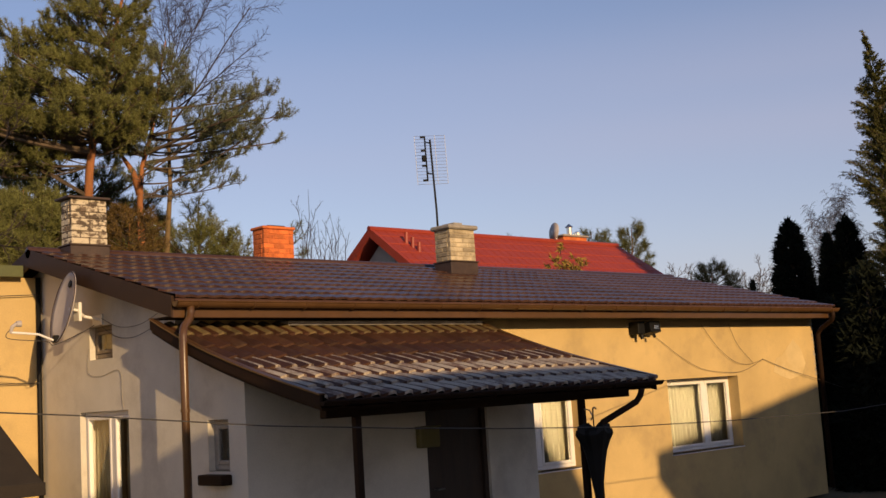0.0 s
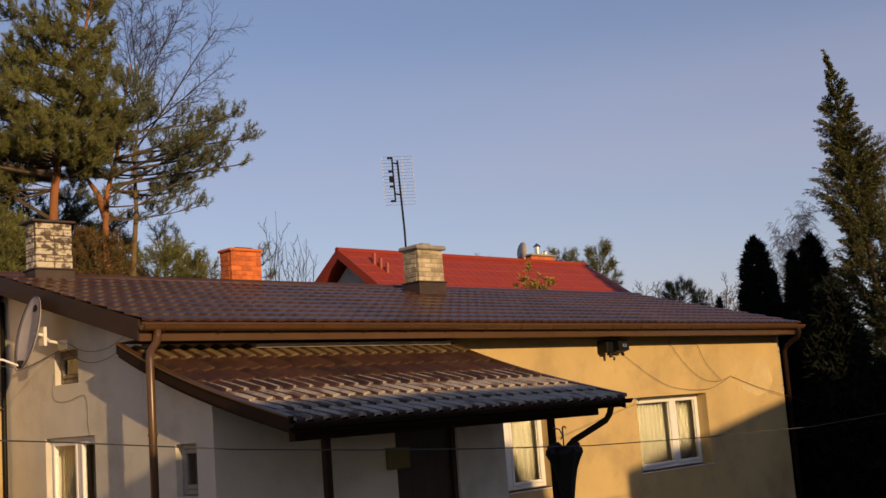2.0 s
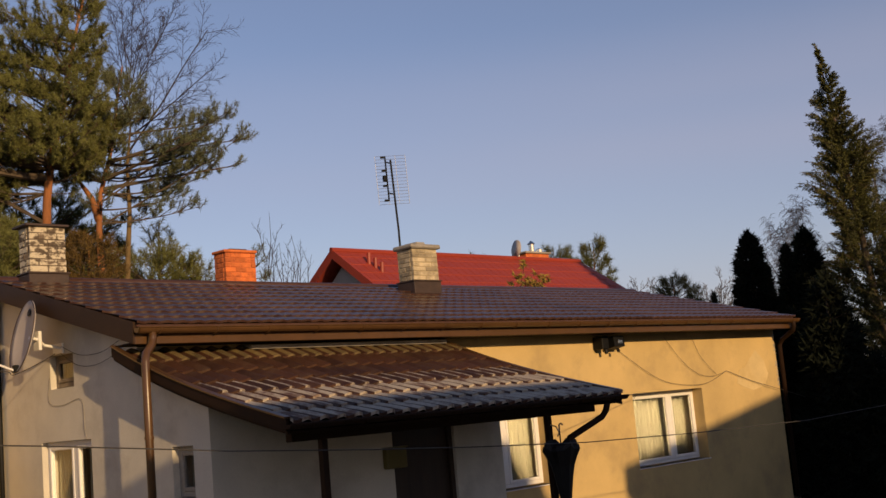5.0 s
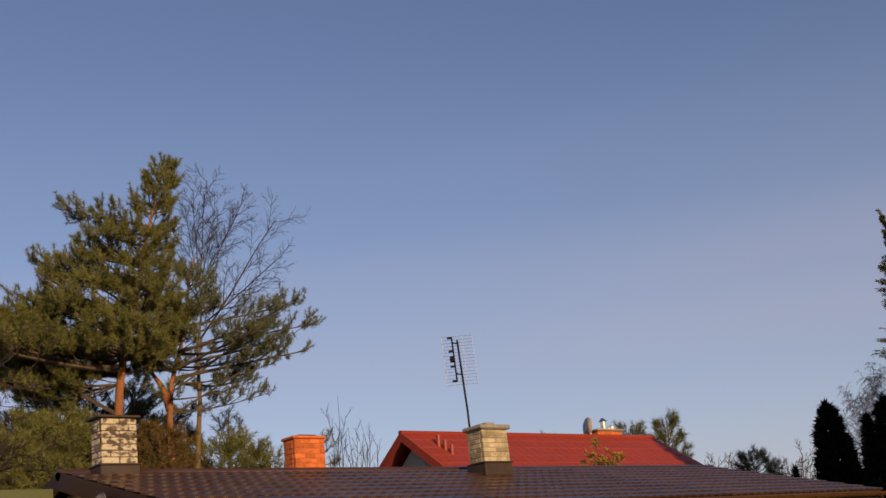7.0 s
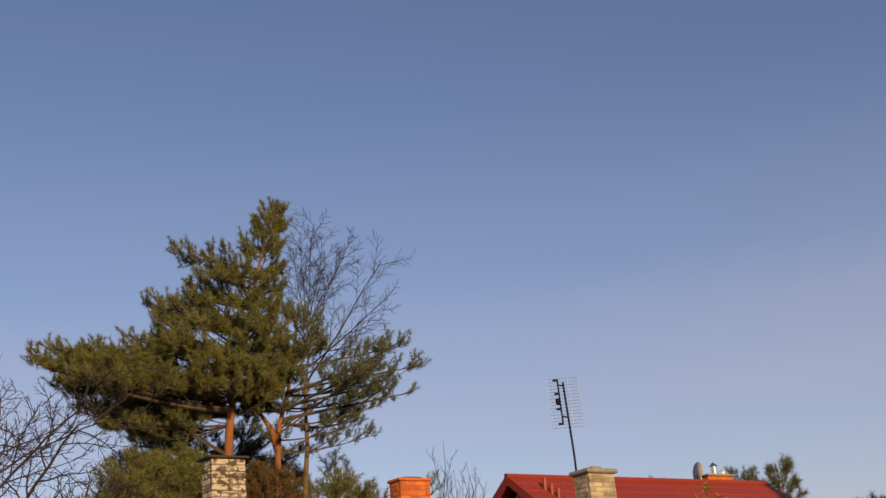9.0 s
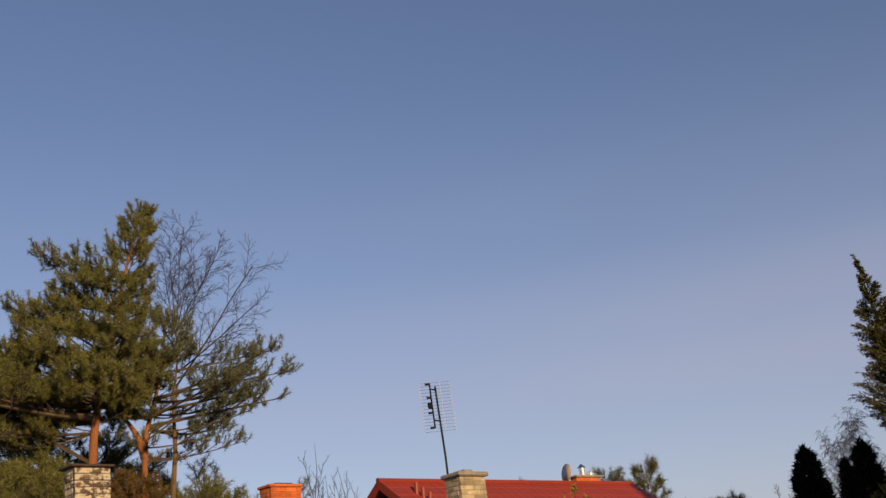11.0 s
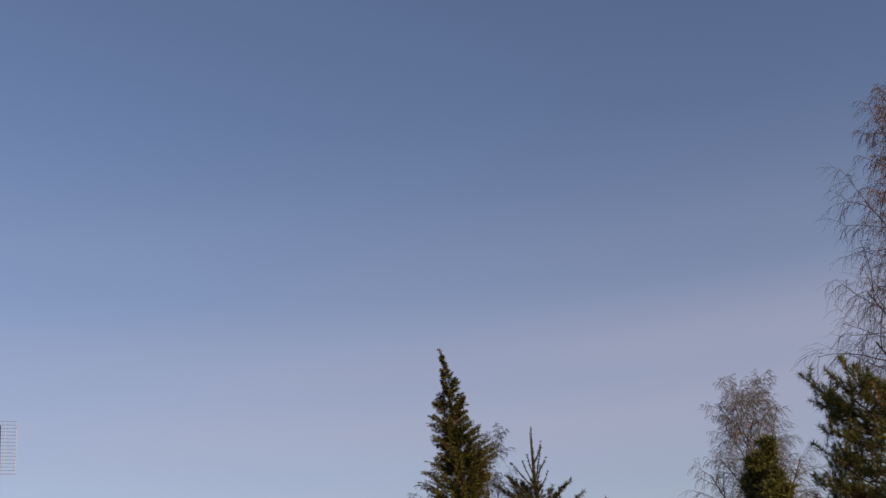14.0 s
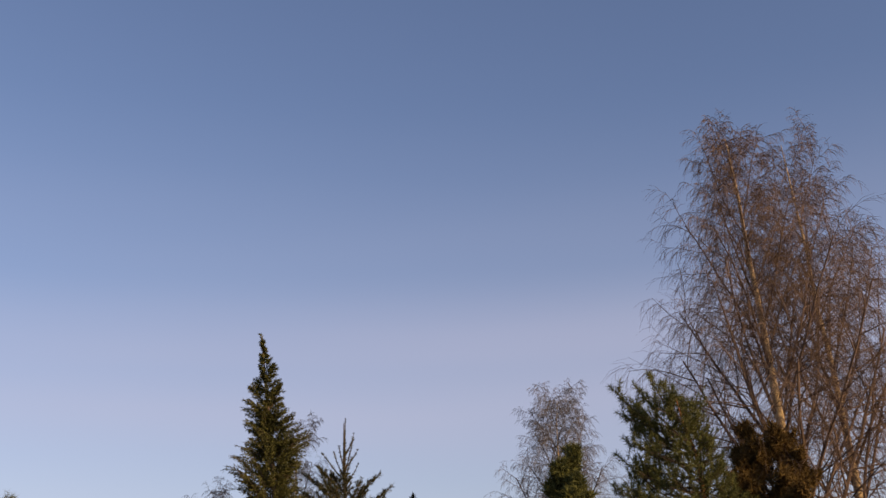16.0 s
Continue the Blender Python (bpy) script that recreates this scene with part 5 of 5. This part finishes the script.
WEEPING = [dict(seg=8, wander=0.09, lift=0.03, n=13, start=0.15, angle=42, ratio=0.42, thin=0.5, sides=5, rmin=0.016, shorten=0.3),
           dict(seg=5, wander=0.13, lift=-0.05, n=8, start=0.2, angle=45, ratio=0.55, thin=0.5, sides=4, rmin=0.008, shorten=0.2),
           dict(seg=4, wander=0.14, lift=-0.28, n=6, start=0.1, angle=34, ratio=0.8, thin=0.6, sides=3, rmin=0.0056, fine=True, shorten=0.2),
           dict(seg=2, wander=0.14, lift=-0.55, n=0, start=0, angle=0, ratio=0, thin=0, sides=3, rmin=0.0046, fine=True)]


def ladder(lo, hi, count, low_len, high_len, spread, seed):
    """Limbs in turn round the trunk from the share lo to hi of its height."""
    rng = random.Random(seed)
    out = []
    for i in range(count):
        k = lo + (hi - lo) * i / (count - 1)
        a = i * 2.399
        out.append((spread * math.cos(a), spread * math.sin(a), k, (low_len + (high_len - low_len) * i / (count - 1)) * rng.uniform(0.85, 1.15)))
    return out


bare("bare_tree", "leafless tree with olive trunk and fine dark twigs beside the pines", 29.6, 31.5, 17.0,
     [(-0.5, 0.1, 0.93, 2.2), (-0.15, 0.2, 0.96, 2.7), (0.06, -0.2, 0.98, 2.9), (0.3, 0.1, 0.97, 2.9), (0.62, -0.1, 0.97, 2.8), (0.70, 0.05, 0.84, 4.3), (-0.05, -0.3, 0.98, 2.6), (0.42, 0.3, 0.97, 2.7), (1.5, -0.2, 0.88, 2.9)],
     21, ROUNDED, 0.17, M_BARK_OLIVE, M_TWIG, top_az=30.45)
bare("bare_tree", "leafless tree with crooked dark branches by the annex", 14.2, 22, 12.0,
     [(0.9, 0.1, 0.55, 3.8), (0.3, -0.2, 0.6, 4.4), (-0.3, 0.2, 0.6, 4.4), (1.6, -0.1, 0.5, 3.6), (0.7, 0.2, 0.75, 3.8), (-0.8, 0.1, 0.6, 3.8), (2.2, 0.2, 0.45, 3.6), (1.8, -0.2, 0.66, 3.4), (0.1, 0.3, 0.85, 3.6), (1.2, 0.1, 0.85, 3.4), (2.6, 0.1, 0.6, 3.2)],
     22, CROOKED, 0.14, M_TWIG, M_TWIG)
for az, d, el, sd in ((36.8, 30, 10.7, 23), (38.0, 30, 9.4, 24), (37.3, 31, 9.0, 26)):
    bare("bare_sapling", "slim leafless sapling behind the roof", az, d, el, [(0.15, 0, 0.66, 1.8), (-0.2, 0.1, 0.6, 1.8), (0.4, 0.1, 0.55, 1.8), (-0.35, 0, 0.5, 2.0), (0.5, 0.1, 0.45, 2.0), (-0.15, 0, 0.8, 1.2), (0.25, 0, 0.78, 1.2)], sd, SLIM, 0.048, M_TWIG, M_TWIG, group="saplings")


scots("far pine behind the red roof", ((0, 52.6), (8, 52.8)), 46, 7.6, 3.5, ((0, 50.6), (6.4, 50.8), (7.0, 51.8), (7.6, 52.6)), ((0, 53.9), (6.0, 53.7), (6.8, 53.4), (8, 53.0)), 40, 31, ((53.2, 7.8), (52.2, 7.4)), 0.15, M_PINE_DARK, 44, 0.24, group="far pines")
scots("far pine behind the red roof", ((0, 50.8), (8, 50.8)), 48, 7.5, 3.5, ((0, 49.6), (6.4, 49.8), (7.5, 50.6)), ((0, 52.4), (6.8, 52.2), (7.3, 51.4), (7.5, 51.0)), 34, 32, ((51.6, 7.5),), 0.15, M_PINE_DARK, 44, 0.24, group="far pines")
scots("far pine top over the red roof", ((0, 47.1), (8, 47.1)), 46, 7.5, 3.5, ((0, 46.4), (6.9, 46.5), (7.5, 46.9)), ((0, 48.0), (6.9, 47.8), (7.5, 47.3)), 16, 33, (), 0.12, M_PINE_DARK, 40, 0.22, group="far pines")
scots("small conifer top beside the brick chimney", ((0, 36.0), (9, 36.0)), 33, 8.7, 5.5, ((0, 35.4), (8, 35.5), (8.7, 35.9)), ((0, 36.5), (8, 36.5), (8.7, 36.1)), 12, 34, (), 0.07, M_PINE_BLUE, 24, 0.18, group="far pines")
scots("dark wind-bent far pine past the roof end", ((0, 56.6), (6, 56.4)), 45, 5.5, 3.4, ((0, 55.6), (4.8, 55.6), (5.6, 56.1)), ((0, 58.0), (4.4, 58.0), (5.0, 57.2), (5.6, 56.7)), 40, 35, (), 0.12, M_SPRUCE, 32, 0.26, group="far pines")
for az, el, sd in ((54.6, 5.9, 41), (55.3, 5.5, 42), (58.3, 5.6, 43), (57.8, 5.0, 44)):
    bare("bare_tree", "far leafless tree behind the roof end", az, 48, el - 1.2, [(0.3, 0, 0.6, 2.6), (-0.35, 0.1, 0.6, 2.6), (0.05, 0.1, 0.7, 2.4)], sd, UPRIGHT, 0.08, M_TWIG_PALE, M_TWIG_PALE, group="far bare trees")


def cone_tree(name, label, az, dist, top_el, radius, sprays, mat, seed, size=0.3, droop=-0.15, ragged=0.25, blades=8, spread=0.5, top_az=None, group="", power=0.8, base_k=0.0, width=0.02):
    """A cypress or thuja: sprays all over a tapered, uneven crown. radius: at the foot of the crown."""
    rng = random.Random(seed)
    base = spot(az, dist)
    height = level(top_el, dist)
    top = spot(top_az if top_az is not None else az, dist)
    trunk, fine, leaves = Mesh(), Mesh(), Mesh()

    def axis(k):
        q = base.lerp(top, k ** 1.5)
        return Vector((q.x, q.y, height * k))
    trunk.tube([axis(i / 10) - Vector((0, 0, 0.05)) for i in range(11)], [0.17 * (1 - 0.93 * i / 10) for i in range(11)], 8)
    ph = [rng.uniform(0, 6.28) for _ in range(6)]
    for i in range(sprays):
        k = base_k + (1 - base_k) * (1 - math.sqrt(rng.random())) * 0.995 if rng.random() < 0.75 else base_k + (1 - base_k) * rng.random()
        a = rng.uniform(0, 2 * math.pi)
        lump = 1 + ragged * (math.sin(3 * a + ph[0] + 9 * k) * 0.5 + math.sin(17 * k + ph[1] + 2 * a) * 0.5 + math.sin(41 * k + ph[2] - a) * 0.35)
        r = radius * (1 - k) ** power * lump
        depth = rng.choice((1.0, 1.0, 0.95, 0.8, 0.6))
        d = Vector((math.cos(a), math.sin(a), 0))
        p = axis(k) + d * r * depth
        way = (d + Vector((0, 0, droop + rng.uniform(-0.25, 0.25)))).normalized()
        z_ = size * (0.7 + 0.3 * (1 - k)) * rng.uniform(0.7, 1.3)
        tuft(leaves, p - way * z_ * 0.5, way, rng, blades, z_, width, spread)
        if i % 9 == 0:
            fine.tube([axis(max(0, k - 0.03)), p - way * size * 0.3], [0.02, 0.008], 3, False)
    for i in range(5):
        tuft(leaves, axis(1 - 0.008 * i), Vector((0, 0, 1)), rng, 6, size * 0.7, width, 0.3)
    return tree(name, label, "tree", base, trunk, M_BARK_GREY, fine, leaves, M_BARK_GREY, mat, group)


def cypress(label, az, top_az, dist, top_el, radius, sprays, seed, spires):
    """A tall cypress: drooping flat sprays round a leader and a few side spires (bearing aside, share of height, length)."""
    rng = random.Random(seed)
    base, height = spot(az, dist), level(top_el, dist)
    top = spot(top_az, dist)
    right = Vector((math.cos(radians(az)), -math.sin(radians(az)), 0))
    trunk, fine, leaves = Mesh(), Mesh(), Mesh()

    def axis(k):
        q = base.lerp(top, k ** 1.5)
        return Vector((q.x, q.y, height * k))
    trunk.tube([axis(i / 10) - Vector((0, 0, 0.05)) for i in range(11)], [0.16 * (1 - 0.93 * i / 10) for i in range(11)], 8)

    def spray(p, d, length):
        pts, w = [p], Vector(d).normalized()
        for j in range(5):
            w = (w + unit(rng) * 0.1 + Vector((0, 0, 0.10 if j < 2 else -0.22))).normalized()
            pts.append(pts[-1] + w * length / 5)
        fine.tube(pts, [0.012, 0.010, 0.008, 0.006, 0.005, 0.004], 3, False)
        for j in range(11):
            q, ax = along(pts, (j + 0.5 + rng.random()) / 12.6)
            sd = ax.cross(unit(rng)).normalized()
            for sg in (-1, 1):
                tuft(leaves, q, (ax * 0.8 + sd * sg * 0.7 + Vector((0, 0, -0.25))).normalized(), rng, 2, min(0.17, 0.08 + 0.2 * length) * (1.15 - j / 16), 0.012, 0.25)
    ph = [rng.uniform(0, 6.28) for _ in range(4)]
    for i in range(sprays):
        k = 1 - math.sqrt(rng.random()) if rng.random() < 0.55 else rng.random()
        if k > 0.82 and rng.random() < 0.62:
            continue
        k = min(k, 0.99)
        a = rng.uniform(0, 2 * math.pi)
        lump = 1 + 0.38 * math.sin(2 * a + ph[0] + 11 * k) + 0.36 * math.sin(31 * k + ph[1] - a)
        r = (radius * (1 - k) ** 0.95 + 0.01) * max(0.4, lump)
        d = Vector((math.cos(a), math.sin(a), 0.35 + 0.5 * k))
        length = min(0.75, 0.05 + r * 0.8)
        spray(axis(max(0.01, k - 0.01)) + Vector((math.cos(a), math.sin(a), 0)) * max(0.0, r - length * rng.uniform(0.6, 0.95)), d, length)
    hook = [axis(0.96), axis(0.985) + right * 0.02, axis(1.0), axis(1.002) - right * 0.09]
    fine.tube(hook, [0.012, 0.009, 0.007, 0.004], 4, False)
    for j in range(14):
        tuft(leaves, along(hook, j / 14)[0], (Vector((0, 0, 0.6)) - right * 0.4 + unit(rng) * 0.5).normalized(), rng, 5, 0.12 - 0.004 * j, 0.011, 0.5)
    for side, k, length in spires:
        p0 = axis(k)
        tip = p0 + right * side + Vector((0, 0, length))
        fine.tube([p0, p0.lerp(tip, 0.5) + right * side * 0.15, tip], [0.03, 0.02, 0.006], 4, False)
        for j in range(26):
            q = p0.lerp(tip, 0.2 + 0.8 * j / 26)
            a = rng.uniform(0, 6.28)
            spray(q, Vector((math.cos(a), math.sin(a), 0.5)), 0.36 * (1.1 - j / 26))
    return tree("cypress_tree", label, "tree", base, trunk, M_BARK_GREY, fine, leaves, M_BARK_GREY, M_CYPRESS, "")


cypress("tall feathery cypress with drooping spray tips", 65.9, 64.45, 30, 15.5, 1.95, 2600, 51, [(0.3, 0.80, 0.8), (0.55, 0.66, 0.8), (-0.3, 0.6, 0.7), (-0.2, 0.74, 0.6)])
cone_tree("thuja_tree", "columnar thuja, near-black colour standing for shade", 60.25, 33, 7.15, 1.0, 4600, M_THUJA, 52, 0.3, 0.5, 0.12, 9, 0.45, top_az=60.2, group="dark thujas", power=0.42, width=0.03)
cone_tree("thuja_tree", "columnar thuja, near-black colour standing for shade", 62.75, 31, 7.0, 0.95, 4200, M_THUJA, 53, 0.3, 0.5, 0.12, 9, 0.45, group="dark thujas", power=0.45, width=0.03)
cone_tree("thuja_tree", "columnar thuja, near-black colour standing for shade", 61.85, 31, 6.3, 0.5, 3200, M_THUJA, 54, 0.3, 0.5, 0.12, 9, 0.45, group="dark thujas", power=0.45, width=0.03)
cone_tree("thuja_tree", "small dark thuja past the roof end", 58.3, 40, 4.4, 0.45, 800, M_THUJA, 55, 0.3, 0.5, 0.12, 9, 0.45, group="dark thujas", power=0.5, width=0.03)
# Near-black shrubs also paint in the shade round the cypress's foot.
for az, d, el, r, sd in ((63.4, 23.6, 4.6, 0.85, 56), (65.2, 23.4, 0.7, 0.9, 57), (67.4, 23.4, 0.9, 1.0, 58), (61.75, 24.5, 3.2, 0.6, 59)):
    cone_tree("thuja_shrub", "dense evergreen shrub beside the house, shade put into its colour", az, d, el, r, 1500, M_THUJA, sd, 0.32, 0.3, 0.15, 9, 0.5, group="evergreen shrubs", power=0.35, width=0.035)


def spruce(label, az, dist, top_el, radius, seed, leaders=()):
    """A young spruce: whorls of needled branches under a bare-looking leader."""
    rng = random.Random(seed)
    base, height = spot(az, dist), level(top_el, dist)
    trunk, fine, leaves = Mesh(), Mesh(), Mesh()
    trunk.tube([base + Vector((0, 0, height * i / 8 - 0.05)) + unit(rng) * 0.02 for i in range(9)], [0.1 * (1 - 0.9 * i / 8) for i in range(9)], 7)
    whorls = 24

    def shoot(p, d, length, dens, size=0.10):
        pts = limb_path(p, d, length, 5, 0.06, 0.07, rng)
        fine.tube(pts, [0.018, 0.015, 0.012, 0.010, 0.008, 0.006], 4, False)
        m = max(3, int(length * dens))
        for j in range(m):
            q, ax = along(pts, (j + rng.random()) / m * 0.999)
            tuft(leaves, q, ax, rng, 9, size, 0.009, 0.55)
        return pts
    for w in range(whorls):
        k = w / whorls
        z = height * (0.05 + 0.88 * k)
        for b in range(7 if k < 0.8 else 3):
            a = b * 2 * math.pi / 6 + w * 0.7 + rng.uniform(-0.3, 0.3)
            up = 0.12 + 1.5 * k ** 5
            d = Vector((math.cos(a), math.sin(a), up))
            length = (radius * (1 - k) ** 0.8 + 0.42) * rng.uniform(0.7, 1.15)
            pts = shoot(base + Vector((0, 0, z)), d, length * (1 if k < 0.8 else 0.8), 22, 0.10 if k < 0.8 else 0.055)
            if k < 0.85:
                for s in (0.35, 0.55, 0.75):
                    for sg in (-1, 1):
                        q, ax = along(pts, s)
                        sd = ax.cross(Vector((0, 0, 1))).normalized() * sg
                        shoot(q, ax + sd * 0.9 + Vector((0, 0, 0.15)), length * 0.38 * (1.1 - s), 16)
    shoot(base + Vector((0, 0, height * 0.88)), Vector((-0.05, 0, 1)), height * 0.13, 22, 0.04)
    for sx, z, ln in ((0.35, 0.84, 0.9), (-0.55, 0.82, 0.7), (0.75, 0.80, 0.6)):
        shoot(base + Vector((0, 0, height * z)), Vector((0.4 * sx, -0.9 * sx, 1.1)), ln, 22, 0.045)
    return tree("spruce_tree", label, "tree", base, trunk, M_BARK_GREY, fine, leaves, M_BARK_GREY, M_SPRUCE, "")


spruce("young spruce with spiky upright leader shoots", 68.6, 25, 11.3, 2.6, 61)
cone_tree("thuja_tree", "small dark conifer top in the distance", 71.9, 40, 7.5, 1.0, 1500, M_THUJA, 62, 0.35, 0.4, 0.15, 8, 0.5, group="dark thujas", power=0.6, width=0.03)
bare("weeping_birch", "pale weeping birch with hanging fine twigs in the distance", 79.2, 42, 12.1, ladder(0.40, 0.94, 22, 3.3, 1.6, 0.65, 71), 71, WEEPING, 0.12, M_BARK_BIRCH, M_TWIG_PALE)
bare("weeping_birch", "pale weeping birch behind the cypress", 66.3, 38, 11.0, ladder(0.45, 0.9, 6, 2.6, 1.4, 0.4, 72), 72, WEEPING, 0.1, M_BARK_BIRCH, M_TWIG_PALE)
bare("weeping_birch", "thin pale weeping birch behind the thujas", 62.3, 40, 7.4, ladder(0.4, 0.95, 12, 2.8, 1.2, 0.55, 73), 73, WEEPING, 0.08, M_BARK_BIRCH, M_TWIG_PALE)
bare("birch_tree", "tall birch with golden-lit trunk and reddish hanging twigs", 90.4, 28, 24.0, ladder(0.2, 0.95, 31, 6.2, 1.2, 0.5, 74), 74, WEEPING, 0.21, M_BARK_BIRCH, M_TWIG_RED, top_az=88.9, stout=0.38)
bare("birch_tree", "second tall birch with reddish hanging twigs", 93.0, 31, 23.2, ladder(0.25, 0.94, 22, 5.8, 1.3, 0.5, 75), 75, WEEPING, 0.17, M_BARK_BIRCH, M_TWIG_RED, top_az=91.8, stout=0.42)


scots("broad pine with upright dark shoots before the birches", ((0, 87.0), (6, 86.2), (12, 85.0)), 24, 11.9, 1.5,
      ((0, 81.2), (4, 81.4), (7, 81.7), (8.5, 82.6), (10.4, 82.6), (12, 82.2), (12.6, 83.4)), ((0, 91), (5, 89), (8, 87.0), (10, 86.2), (11.5, 85.3), (12, 85.1)),
      120, 81, ((81.9, 12.4), (82.4, 11.8), (83.8, 12.9), (84.4, 12.5), (83.2, 12.3), (86.0, 10.2), (81.9, 9.2)), 0.14, M_PINE_DARK, 60, 0.13)
pine("bushy young pine beside the broad pine", 79.4, 79.4, 20, 8.6, 1.0, 22, lambda k, s: 0.8 * (1 - 0.6 * k) + 0.12, 82, 2, 15, 0.2, 0.07, M_PINE_DARK, lift=0.2)
pine("brownish bushy pine under the birches", 89.0, 89.0, 26, 9.0, 1.0, 34, lambda k, s: 1.5 * (1 - 0.6 * k) + 0.3, 83, 2, 14, 0.24, 0.1, M_BROWN_PINE, lift=0.1)

# ochre leaves left on a shrub before the red roof
rng = random.Random(91)
sh_base = Vector((19.5, 16.8, 0))
tr_, fi_, le_, tp_ = Mesh(), Mesh(), Mesh(), []
tr_.tube([sh_base - Vector((0, 0, 0.05)), sh_base + Vector((0, 0, 1.6)), sh_base + Vector((0.1, 0, 3.0))], [0.06, 0.05, 0.03], 7)
for i in range(10):
    a = i * 2.4
    grow(tr_, fi_, sh_base + Vector((0, 0, 2.3 + 0.05 * i)), Vector((math.cos(a) * 0.16, math.sin(a) * 0.16, 1)), 1.75 if i % 4 else 2.15, 0.03, 1, UPRIGHT, rng, tp_)
for p, d, k in tp_:
    if rng.random() < 0.95:
        tuft(le_, p, d, rng, 14, 0.13, 0.022, 0.85)
tree("shrub", "tall shrub with a few ochre leaves before the red roof", "shrub", sh_base, tr_, M_BARK_GREY, fi_, le_, M_TWIG, M_BARE_BUSH)
